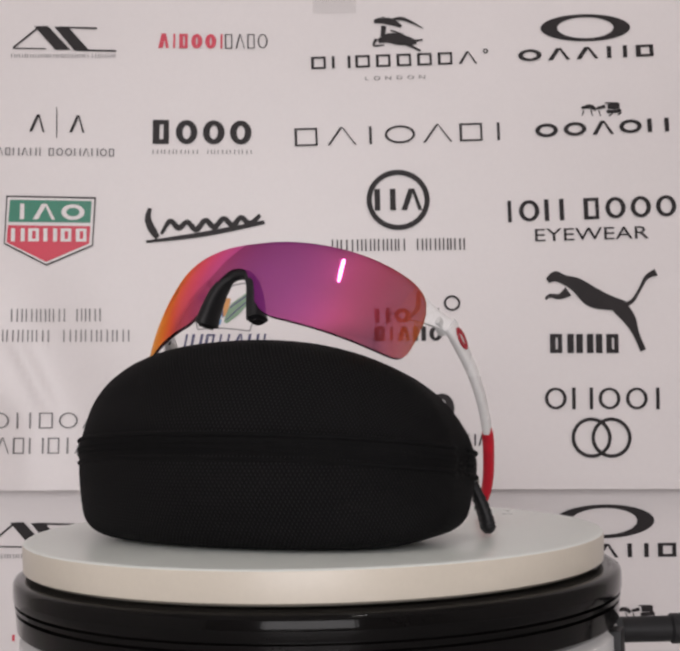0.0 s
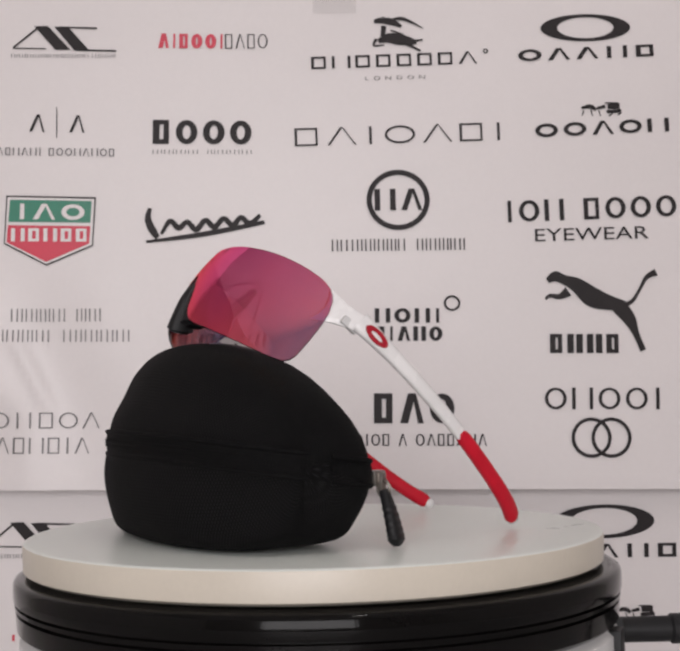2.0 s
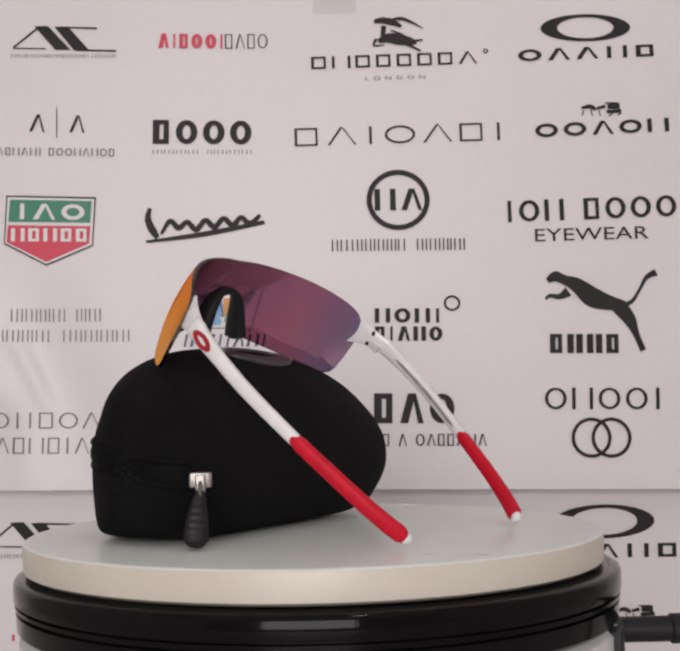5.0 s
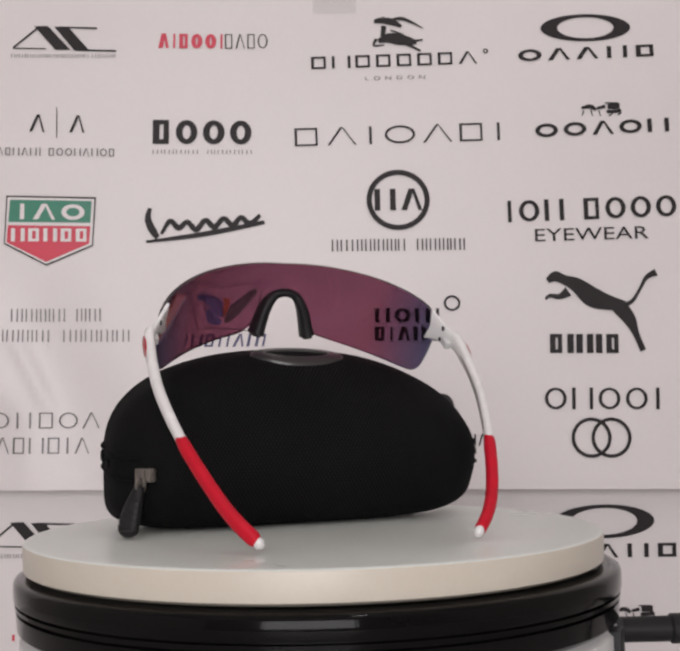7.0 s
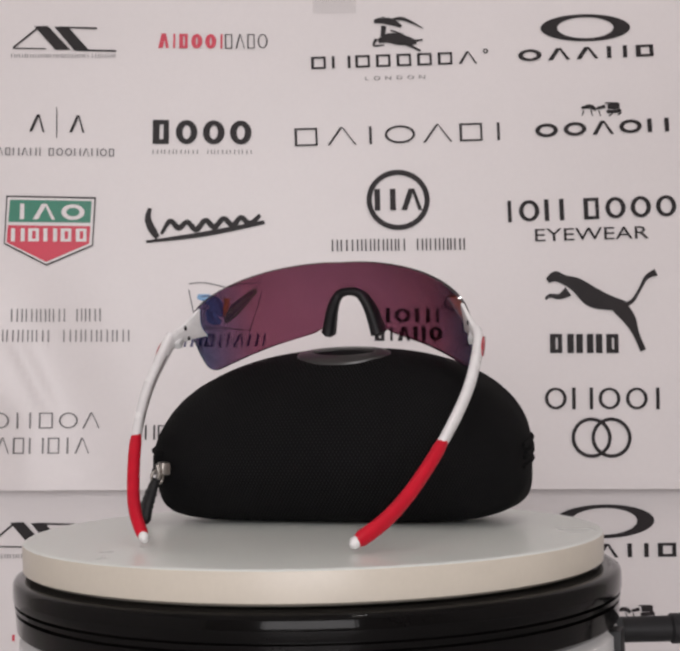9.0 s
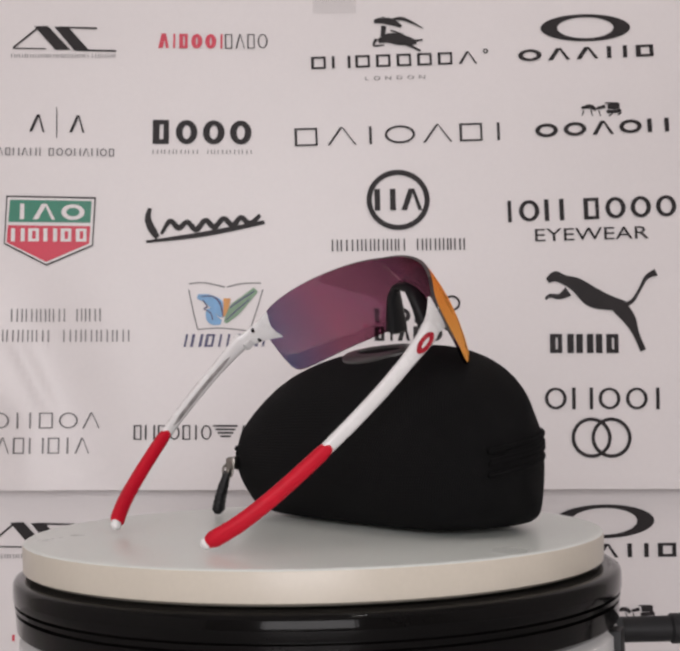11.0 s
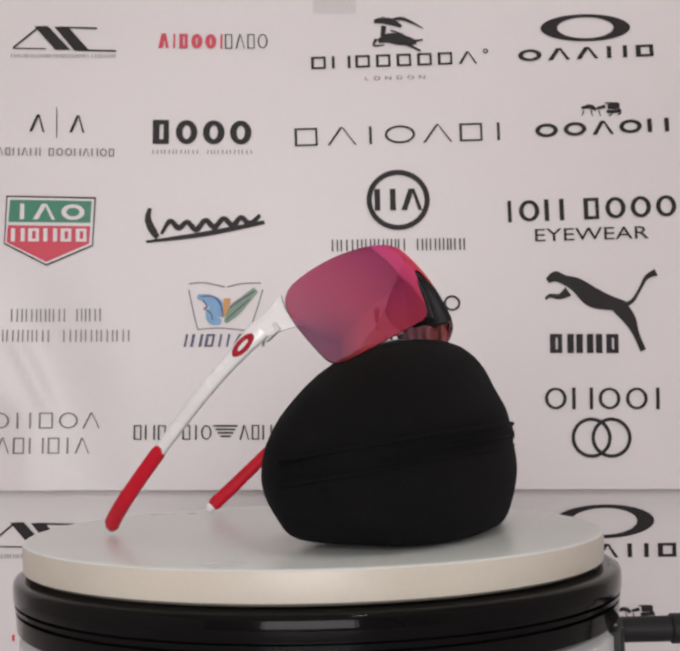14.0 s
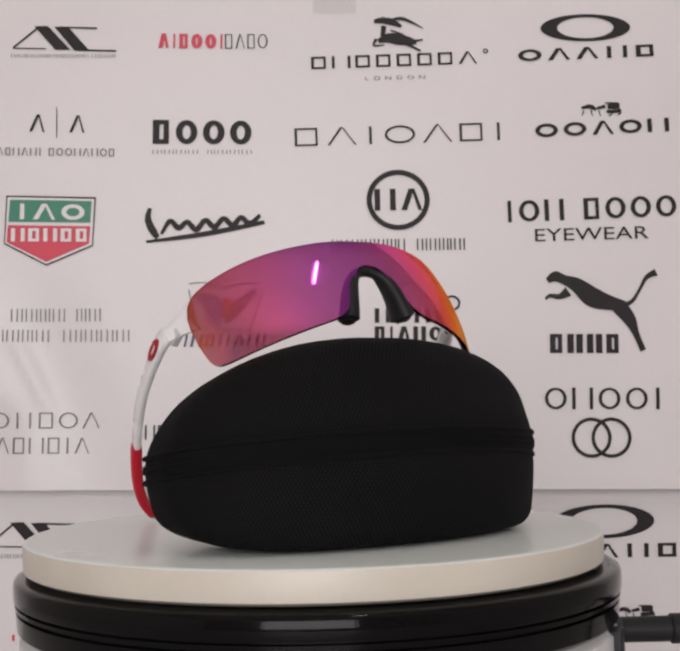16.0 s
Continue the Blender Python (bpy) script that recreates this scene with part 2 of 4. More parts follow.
# ---- room ----
def room():
    x0, x1, y0, y1, z0, z1 = -1.7, 1.7, -2.2, 1.1, -0.74, 1.72
    w = 0.1
    for name, b, mat, label in (
            ("floor", (x0 - w, x1 + w, y0 - w, y1 + w, z0 - w, z0), floor_tile, "grey matt floor of the small room"),
            ("ceiling", (x0 - w, x1 + w, y0 - w, y1 + w, z1, z1 + w), wall_paint, "plain off-white painted ceiling"),
            ("wall_north", (x0, x1, y1, y1 + w, z0, z1), wall_paint, "plain cream wall behind the printed sheet"),
            ("wall_west", (x0 - w, x0, y0 - w, y1 + w, z0, z1), wall_paint, "plain cream painted wall"),
            ("wall_east", (x1, x1 + w, y0 - w, y1 + w, z0, z1), wall_paint, "plain cream painted wall")):
        bm = bmesh.new()
        box(bm, *b)
        tagged(part(name, bm, mat, smooth=False), label, name.split("_")[0], kind="structure")
    bm = bmesh.new()
    box(bm, x0, WIN[0], y0 - w, y0, z0, z1)
    box(bm, WIN[1], x1, y0 - w, y0, z0, z1)
    box(bm, WIN[0], WIN[1], y0 - w, y0, z0, WIN[2])
    box(bm, WIN[0], WIN[1], y0 - w, y0, WIN[3], z1)
    tagged(part("wall_south", bm, wall_paint, smooth=False), "plain cream wall with an opening for the added window", "wall", kind="structure")
    # window invented behind the camera, only to carry the added main lamp
    win = tagged(new("added_window"), "white framed window, unseen, added to hold the main light", "window", kind="structure")
    for b in ((WIN[0], WIN[0] + 0.04, WIN[2], WIN[3]), (WIN[1] - 0.04, WIN[1], WIN[2], WIN[3]), (WIN[0] + 0.04, WIN[1] - 0.04, WIN[2], WIN[2] + 0.04), (WIN[0] + 0.04, WIN[1] - 0.04, WIN[3] - 0.04, WIN[3])):
        bm = bmesh.new()
        box(bm, b[0], b[1], y0 - 0.08, y0 - 0.03, b[2], b[3], 0.003)
        part("added_window_frame", bm, arm_white, win, smooth=False)
    # ceiling tube fitting
    fit = tagged(new("tube_lamp"), "slim white ceiling tube lamp, switched on", "lamp")
    fit.matrix_world = pose(TUBE_X, TUBE_Y, TUBE_Z)
    bm = bmesh.new()
    box(bm, -0.03, 0.03, -0.24, 0.24, 0.035, 0.10, 0.006)
    part("housing", bm, arm_white, fit)
    bm = bmesh.new()
    sweep(bm, [(0, -0.22, 0.02), (0, 0.22, 0.02)], (0.010, 0.010), steps=12)
    part("tube", bm, tube_glow, fit)


def table():
    t = tagged(new("table"), "plain white laminate table under the turntable", "table")
    bm = bmesh.new()
    box(bm, -0.75, 0.75, -1.0, 0.54, -0.03, 0.0, 0.003)
    part("tabletop", bm, table_paint, t)
    for x in (-0.70, 0.70):
        for y in (-0.95, 0.49):
            bm = bmesh.new()
            box(bm, x - 0.025, x + 0.025, y - 0.025, y + 0.025, -0.74, -0.03, 0.003)
            part("leg", bm, table_paint, t)


# ---- printed sheets ----
def sheet_mesh(x0, x1, z_bottom, z_top, y, waves):
    """An upright sheet 1 mm thick with faint ripples; z_bottom is (left, right)."""
    bm = bmesh.new()
    nx, nz = 260, 130
    front, back = [], []
    for j in range(nz + 1):
        for i in range(nx + 1):
            u, v = i / nx, j / nz
            x = x0 + (x1 - x0) * u
            zb = z_bottom[0] + (z_bottom[1] - z_bottom[0]) * u
            z = zb + (z_top - zb) * v
            d = waves(x, z)
            front.append(bm.verts.new((x, y + d, z)))
            back.append(bm.verts.new((x, y + d + 0.001, z)))
    row = nx + 1
    for j in range(nz):
        for i in range(nx):
            a = j * row + i
            bm.faces.new((front[a], front[a + 1], front[a + row + 1], front[a + row]))
            bm.faces.new((back[a + row], back[a + row + 1], back[a + 1], back[a]))
    for j in range(nz):
        for i in (0, nx):
            a = j * row + i
            bm.faces.new((front[a], front[a + row], back[a + row], back[a]))
    for i in range(nx):
        for j in (0, nz):
            a = j * row + i
            bm.faces.new((front[a], back[a], back[a + 1], front[a + 1]))
    return bm


def ripple(x, z):
    """Soft bulges of hung vinyl, stronger at its lower west corner."""
    d = 0.0012 * noise.noise((x * 4.0, z * 3.0, 0.3))
    k = max(0.0, min(1.0, (-0.131 - x) / 0.10)) * max(0.0, min(1.0, (0.350 - z) / 0.12))
    run = max(0.0, min(1.0, (0.279 - z) / 0.02)) * max(0.0, min(1.0, (z - 0.196) / 0.03))
    fold = math.exp(-((x + 0.2366 - (0.265 - z) * 0.50) / 0.0062) ** 2) * run
    dent = math.exp(-((x + 0.2534) / 0.020) ** 2 - ((z - 0.196) / 0.022) ** 2)
    return d + k * 0.0032 * math.sin(2.2 * (x * 22 + z * 9)) - fold * 0.0026 + dent * 0.004


def flat(x, z):
    return 0.0008 * noise.noise((x * 5.0, z * 4.0, 2.3))


SHEET_Y, LOW_Y = 0.435, 0.4565
SURFACES = {}


def hang_sheets():
    s = tagged(new("printed_backdrop_sheet"), "glossy white vinyl backdrop sheet printed with rows of black marks", "backdrop", kind="structure")
    part("vinyl", sheet_mesh(-0.62, 0.66, (0.1559, 0.1315), 0.86, SHEET_Y, ripple), vinyl, s)
    low = tagged(new("lower_backdrop_sheet"), "second white printed vinyl sheet hanging behind the first", "backdrop", kind="structure")
    part("vinyl", sheet_mesh(-0.66, 0.70, (0.0, 0.0), 0.40, LOW_Y, flat), vinyl, low)
    SURFACES[s.name] = (SHEET_Y, ripple)
    SURFACES[low.name] = (LOW_Y, flat)
    # strip of tape near the top
    bm = bmesh.new()
    box(bm, 0.0065, 0.0418, SHEET_Y - 0.0036, SHEET_Y - 0.0030, 0.533, 0.570)
    part("tape", bm, tape_clear, s, "frosted strip of clear tape", smooth=False)
    return s, low


def inked(name, bm, mat, sheet, lift=0):
    """Lays flat print, drawn in mm (x, z), on the sheet, following its ripples."""
    y, waves = SURFACES[sheet.name]
    for v in bm.verts:
        x, z = v.co.x * MM, v.co.z * MM
        v.co = Vector((x, y + waves(x, z) - 0.0011 - 0.0004 * lift, z))
    me = bpy.data.meshes.new(name)
    for f in bm.faces:
        f.normal_update()
        if f.normal.y > 0:
            f.normal_flip()
    bm.to_mesh(me)
    bm.free()
    me.materials.append(mat)
    ob = new(name, me)
    ob.parent = sheet
    return ob


def quad(bm, pts):
    bm.faces.new([bm.verts.new((x, 0, z)) for x, z in pts])


def glyph(bm, kind, w, h, s, put):
    """One plain shape in a cell w by h: a bar, two bars, a wedge, a frame or a ring."""
    def q(*pts):
        quad(bm, [put(*p) for p in pts])
    if kind == "i":
        a = (w - s) / 2
        q((a, 0), (a + s, 0), (a + s, h), (a, h))
    elif kind == "h":
        q((0, 0), (s, 0), (s, h), (0, h))
        q((w - s, 0), (w, 0), (w, h), (w - s, h))
    elif kind == "v":
        m = w / 2
        q((0, 0), (s, 0), (m + s / 2, h), (m - s / 2, h))
        q((w - s * 0.7, 0), (w, 0), (m + s / 2, h), (m, h))
    elif kind == "b":
        t = min(s * 0.7, h * 0.2)
        q((0, 0), (s, 0), (s, h), (0, h))
        q((s, h - t), (w * 0.92, h - t), (w * 0.92, h), (s, h))
        q((s, 0), (w * 0.92, 0), (w * 0.92, t), (s, t))
        q((w * 0.92 - s * 0.8, t), (w * 0.92, t), (w * 0.92, h - t), (w * 0.92 - s * 0.8, h - t))
    else:
        n, t = 20, min(s * 0.75, h * 0.22)
        rim = [(math.cos(2 * math.pi * k / n), math.sin(2 * math.pi * k / n)) for k in range(n)]
        o = [(w / 2 * (1 + c), h / 2 * (1 + d)) for c, d in rim]
        i = [(w / 2 + (w / 2 - s) * c, h / 2 + (h / 2 - t) * d) for c, d in rim]
        for k in range(n):
            j = (k + 1) % n
            q(o[k], o[j], i[j], i[k])


def upright(bm, kind, w, h, s, put):
    """Plain upright bars, one to three, in a cell w by h."""
    for a in ((w - s) / 2,) if kind == "i" else (0, w - s) if w < 4.2 * s else (0, w * 0.48, w - s):
        quad(bm, [put(*p) for p in ((a, 0), (a + s, 0), (a + s, h), (a, h))])


def wordmark(name, pattern, p0, p1, h, s, mat, sheet, slant=0.0):
    """A row of plain shapes standing for a brand name, along the line p0 to p1."""
    weight = {"i": 0.45, " ": 0.5, "b": 0.85, "h": 1.0, "v": 1.0, "o": 1.05}
    length = math.hypot(p1[0] - p0[0], p1[1] - p0[1])
    dx, dz = (p1[0] - p0[0]) / length, (p1[1] - p0[1]) / length
    gap = 0.26
    total = sum(weight[c] for c in pattern) + gap * (len(pattern) - 1)
    unit = length / total
    bm = bmesh.new()
    at = 0.0
    for c in pattern:
        w = weight[c] * unit
        if c != " ":
            def put(a, b, at=at):
                a = at + a + slant * b
                return p0[0] + dx * a - dz * b, p0[1] + dz * a + dx * b
            if name in ("light_wordmark", "small_wordmark"):
                upright(bm, c, w, h, min(s, w * 0.4), put)
            else:
                glyph(bm, c, w, h, min(s * 1.3, w * 0.42), put)
        at += w + gap * unit
    return inked(name, bm, mat, sheet, 3 if name == "shield_bars" else 0)


def strokes(name, lines, mat, sheet, lift=0):
    """Tapered brush strokes: rows of (x, z, width)."""
    bm = bmesh.new()
    for line in lines:
        p = smooth_path(line, 6) if len(line) > 2 else [np.array(q, float) for q in line]
        left, right = [], []
        for i, (x, z, w) in enumerate(p):
            a, b = p[max(i - 1, 0)], p[min(i + 1, len(p) - 1)]
            d = Vector((b[0] - a[0], b[1] - a[1])).normalized()
            left.append(bm.verts.new((x - d.y * w / 2, 0, z + d.x * w / 2)))
            right.append(bm.verts.new((x + d.y * w / 2, 0, z - d.x * w / 2)))
        for i in range(len(p) - 1):
            bm.faces.new((left[i], right[i], right[i + 1], left[i + 1]))
    return inked(name, bm, mat, sheet, lift)


def patch(name, pts, mat, sheet, lift=0):
    bm = bmesh.new()
    quad(bm, pts)
    return inked(name, bm, mat, sheet, lift)


def ring(name, c, rx, rz, ix, iz, mat, sheet):
    bm = bmesh.new()
    n = 64
    o = [bm.verts.new((c[0] + rx * math.cos(2 * math.pi * k / n), 0, c[1] + rz * math.sin(2 * math.pi * k / n))) for k in range(n)]
    i = [bm.verts.new((c[0] + ix * math.cos(2 * math.pi * k / n), 0, c[1] + iz * math.sin(2 * math.pi * k / n))) for k in range(n)]
    for k in range(n):
        j = (k + 1) % n
        bm.faces.new((o[k], o[j], i[j], i[k]))
    return inked(name, bm, mat, sheet)


def lettering(words, p0, p1, h, mat, sheet):
    """Readable words in the built-in font, fitted to a length and a height."""
    cu = bpy.data.curves.new("lettering", "FONT")
    cu.body = words
    if len(words) == 6:
        cu.space_character = 1.9
    tmp = new("lettering", cu)
    me = bpy.data.meshes.new_from_object(tmp.evaluated_get(bpy.context.evaluated_depsgraph_get()))
    bpy.data.objects.remove(tmp)
    bm = bmesh.new()
    bm.from_mesh(me)
    bpy.data.meshes.remove(me)
    xs = [v.co.x for v in bm.verts]
    ys = [v.co.y for v in bm.verts]
    length = math.hypot(p1[0] - p0[0], p1[1] - p0[1])
    dx, dz = (p1[0] - p0[0]) / length, (p1[1] - p0[1]) / length
    for v in bm.verts:
        a = (v.co.x - min(xs)) / (max(xs) - min(xs)) * length
        b = (v.co.y - min(ys)) / (max(ys) - min(ys)) * h
        v.co = Vector((p0[0] + dx * a - dz * b, 0, p0[1] + dz * a + dx * b))
    return inked("lettering", bm, mat, sheet)


room()
table()
sheet, low_sheet = hang_sheets()

strokes('double_wedge_mark', [
    [(-238.9, 508.2, 1.42), (-217.7, 525.3, 1.42)],
    [(-239.2, 507.8, 1.06), (-212.4, 507.1, 1.06)],
    [(-200.3, 524.7, 1.42), (-170.6, 523.6, 1.42)],
    [(-187.7, 505.7, 1.42), (-155.2, 504.6, 1.42)]], ink, sheet)
patch('wedge_bar', [(-221.8, 525.9), (-210.6, 525.9), (-192.4, 506.0), (-204.6, 506.0)], ink, sheet)
patch('wedge_bar', [(-205.5, 525.3), (-194.3, 525.3), (-176.9, 505.1), (-189.1, 505.1)], ink, sheet)
wordmark('small_wordmark', 'vooobobbvbiibvb', (-240.4, 500.0), (-156.0, 498.9), 3.19, 0.57, faint_ink, sheet)
wordmark('red_wordmark', 'vibooi', (-120.8, 506.7), (-67.2, 505.3), 12.05, 3.19, red_ink, sheet)
wordmark('thin_wordmark', 'bvbo', (-66.2, 505.3), (-31.2, 505.2), 12.05, 0.85, ink, sheet)
strokes('rider_mark', [
    [(56.6, 526.6, 2.84), (63.1, 527.3, 4.96), (72.0, 525.7, 5.67), (79.1, 522.0, 2.13)],
    [(63.2, 530.1, 1.06), (70.2, 527.9, 1.77), (81.0, 528.5, 2.84), (97.0, 520.3, 0.71)],
    [(59.9, 510.1, 3.54), (68.1, 512.6, 7.8), (78.8, 511.0, 9.22), (91.4, 508.7, 3.54)],
    [(58.4, 512.0, 2.84), (56.2, 506.6, 1.77), (64.4, 506.8, 1.06)],
    [(78.8, 510.0, 4.25), (87.7, 505.1, 2.13), (94.7, 501.4, 1.77)],
    [(64.8, 522.8, 4.25), (63.5, 513.8, 3.54)],
    [(70.1, 519.1, 1.42), (80.8, 515.3, 1.42)],
    [(89.6, 509.8, 2.13), (96.5, 510.8, 1.42)]], ink, sheet)
wordmark('serif_wordmark', 'bhbbbbbv', (4.4, 487.3), (141.1, 490.3), 10.28, 1.77, ink, sheet)
ring('registered_dot', (148.2, 500.6), 2.13, 2.13, 1.06, 1.06, ink, sheet)
lettering('LONDON', (48.5, 477.4), (97.8, 478.1), 3.19, faint_ink, sheet)
ring('oval_ring_mark', (231.6, 519.0), 37.22, 11.34, 23.4, 8.86, ink, sheet)
wordmark('heavy_wordmark', 'ovviib', (175.2, 491.3), (288.9, 494.5), 9.93, 3.19, ink, sheet)
wordmark('initials_mark', 'v', (-226.2, 439.1), (-213.9, 438.1), 14.18, 1.77, ink, sheet)
strokes('divider_line', [
    [(-203.8, 458.5, 0.71), (-204.0, 433.4, 0.71)]], ink, sheet)
wordmark('initials_mark', 'v', (-193.8, 437.9), (-181.5, 437.0), 14.18, 1.77, ink, sheet)
wordmark('wide_wordmark', 'vbhvhi boohvhob', (-252.9, 419.8), (-157.3, 417.3), 6.38, 0.85, faint_ink, sheet)
wordmark('bold_wordmark', 'booo', (-126.3, 427.3), (-45.7, 425.4), 19.85, 4.25, ink, sheet)
wordmark('small_wordmark', 'hhoo booo', (-126.3, 419.0), (-45.8, 417.5), 3.54, 0.71, faint_ink, sheet)
wordmark('roman_wordmark', 'bviovbi', (-10.3, 423.4), (162.6, 426.2), 14.89, 1.6, ink, sheet)
wordmark('bold_wordmark', 'oovoh', (187.7, 427.7), (298.5, 431.4), 11.34, 2.84, ink, sheet)
strokes('carriage_mark', [
    [(226.2, 451.7, 2.13), (233.4, 453.0, 3.54), (238.3, 450.1, 2.48)],
    [(228.0, 449.8, 1.06), (226.7, 445.2, 0.71)],
    [(234.0, 450.1, 1.06), (235.3, 445.1, 0.71)],
    [(239.1, 451.5, 2.13), (246.0, 452.9, 2.84)],
    [(240.5, 449.7, 1.06), (241.8, 444.9, 0.71)],
    [(247.8, 452.9, 4.25), (257.9, 453.1, 4.96)],
    [(247.0, 448.5, 2.84), (259.2, 449.0, 2.84)],
    [(249.0, 444.8, 1.06), (251.9, 447.0, 1.06)],
    [(256.2, 445.5, 1.06), (259.1, 447.6, 1.06)],
    [(245.7, 455.8, 1.06), (256.6, 455.6, 1.06)]], ink, sheet)
patch('shield_border', [(-244.9, 386.6), (-172.7, 384.1), (-175.4, 344.4), (-212.9, 328.8), (-247.1, 347.0)], ink, sheet)
patch('shield_rim', [(-243.8, 385.2), (-173.8, 382.6), (-176.1, 345.1), (-212.9, 330.1), (-246.0, 347.7)], white_ink, sheet, 1)
patch('shield_top', [(-241.7, 383.0), (-175.9, 380.9), (-177.1, 363.2), (-243.2, 364.9)], green_ink, sheet, 2)
patch('shield_base', [(-243.6, 362.2), (-177.1, 360.3), (-178.2, 346.2), (-213.0, 331.9), (-244.6, 348.3)], red_ink, sheet, 2)
wordmark('shield_bars', 'ivo', (-236.2, 367.0), (-181.7, 365.3), 12.76, 3.19, white_ink, sheet)
wordmark('shield_bars', 'hbhbb', (-241.1, 349.0), (-179.6, 347.7), 10.63, 2.48, white_ink, sheet)
strokes('script_mark', [
    [(-132.3, 346.9, 2.06), (-85.6, 352.4, 4.12), (-36.1, 361.3, 3.09)],
    [(-128.9, 374.4, 3.09), (-130.7, 365.6, 5.13), (-126.9, 356.0, 6.16), (-122.8, 350.2, 4.12)],
    [(-120.0, 353.0, 2.57), (-112.8, 363.6, 4.12), (-105.8, 357.7, 4.63), (-98.8, 362.6, 4.12), (-91.8, 356.1, 4.63), (-84.0, 363.8, 4.12), (-77.0, 357.9, 4.63), (-69.2, 365.0, 4.12), (-62.1, 359.2, 4.63), (-55.1, 365.5, 4.12), (-48.0, 360.3, 4.63), (-39.5, 367.4, 3.09)]], ink, sheet)
wordmark('light_wordmark', 'hvbo bv', (-241.7, 283.9), (-169.6, 282.9), 10.28, 0.92, faint_ink, sheet)
wordmark('light_wordmark', 'hvbo ivooo', (-257.4, 268.1), (-146.7, 266.0), 9.57, 0.92, faint_ink, sheet)
strokes('page_outline', [
    [(-98.0, 312.0, 0.89), (-86.0, 312.8, 0.89), (-69.2, 308.9, 0.89)],
    [(-67.1, 308.9, 0.89), (-54.4, 311.6, 0.89), (-39.7, 311.6, 0.89)],
    [(-98.3, 307.4, 0.89), (-94.8, 289.6, 0.89), (-91.4, 274.8, 0.89)],
    [(-91.4, 274.8, 0.89), (-72.5, 275.6, 0.89), (-49.4, 272.9, 0.89)],
    [(-49.4, 272.9, 0.89), (-43.6, 289.8, 0.89), (-38.3, 306.3, 0.89)]], faint_ink, sheet)
strokes('blue_wing', [
    [(-91.4, 301.6, 3.54), (-82.7, 299.3, 7.8), (-75.1, 293.6, 10.63), (-71.6, 285.0, 4.96)],
    [(-82.1, 291.6, 4.96), (-79.4, 283.4, 9.22), (-72.5, 280.1, 3.54)]], blue_ink, sheet)
strokes('green_wing', [
    [(-44.0, 306.4, 4.96), (-52.9, 298.1, 7.8), (-61.8, 289.8, 9.93), (-69.0, 280.0, 2.84)]], leaf_ink, sheet)
strokes('orange_body', [
    [(-67.3, 299.7, 5.67), (-68.0, 294.1, 4.96), (-69.9, 285.0, 1.42)]], orange_ink, sheet, 1)
strokes('wing_lines', [
    [(-87.9, 301.5, 0.71), (-79.1, 301.4, 1.06), (-73.0, 295.6, 1.42), (-70.6, 284.3, 1.06)],
    [(-45.4, 305.0, 1.06), (-56.4, 298.1, 1.06), (-65.3, 292.0, 1.06)],
    [(-49.0, 298.7, 0.71), (-58.2, 291.1, 1.06), (-68.2, 282.1, 1.06)],
    [(-86.9, 298.6, 0.89), (-83.5, 293.0, 0.89), (-86.3, 291.6, 0.89), (-80.7, 288.0, 0.89), (-79.4, 282.3, 0.89)]], navy_ink, sheet, 1)
wordmark('slanted_wordmark', 'ihbiivhi', (-104.2, 261.0), (-37.0, 260.1), 10.28, 1.77, navy_ink, sheet, 0.2)
ring('round_mark', (73.3, 378.0), 25.88, 24.81, 21.62, 20.56, ink, sheet)
wordmark('initials_mark', 'hv', (54.0, 369.4), (93.0, 369.5), 17.72, 3.54, ink, sheet)
wordmark('light_wordmark', 'hiohvbi vobo', (18.3, 336.5), (127.0, 336.1), 9.57, 1.13, ink, sheet)
wordmark('bold_wordmark', 'ioh booo', (161.0, 358.0), (302.1, 360.8), 17.72, 2.84, ink, sheet)
lettering('EYEWEAR', (184.8, 341.9), (278.2, 342.8), 10.28, ink, sheet)
wordmark('bold_wordmark', 'hohi', (52.0, 277.8), (106.0, 276.9), 11.7, 2.84, ink, sheet)
wordmark('bold_wordmark', 'bivho', (51.6, 263.0), (106.7, 262.0), 11.7, 2.84, ink, sheet)
ring('star_ring_mark', (115.3, 292.6), 6.74, 6.38, 4.96, 4.61, ink, sheet)
strokes('leaping_cat_mark', [
    [(193.8, 309.4, 4.25), (200.3, 312.8, 8.51), (207.4, 310.1, 7.8), (217.9, 305.4, 12.05), (230.0, 295.6, 16.31), (242.3, 291.0, 12.76), (256.5, 287.9, 7.8)],
    [(253.0, 287.6, 4.96), (262.4, 291.3, 3.19), (269.1, 300.9, 2.48), (275.1, 310.8, 3.54), (283.2, 314.9, 6.03)],
    [(210.7, 300.4, 8.51), (203.4, 296.3, 4.61), (195.6, 297.2, 3.19), (191.9, 294.4, 2.13)],
    [(251.2, 288.0, 12.76), (259.8, 277.2, 10.63), (265.0, 264.7, 5.32), (270.3, 251.1, 4.96)],
    [(197.6, 315.7, 1.77), (196.1, 312.1, 2.13)]], ink, sheet)
wordmark('heavy_wordmark', 'bhhb', (194.2, 250.4), (251.0, 249.3), 15.6, 4.61, ink, sheet)
wordmark('serif_wordmark', 'ohooi', (188.5, 204.8), (284.5, 202.9), 17.72, 2.13, ink, sheet)
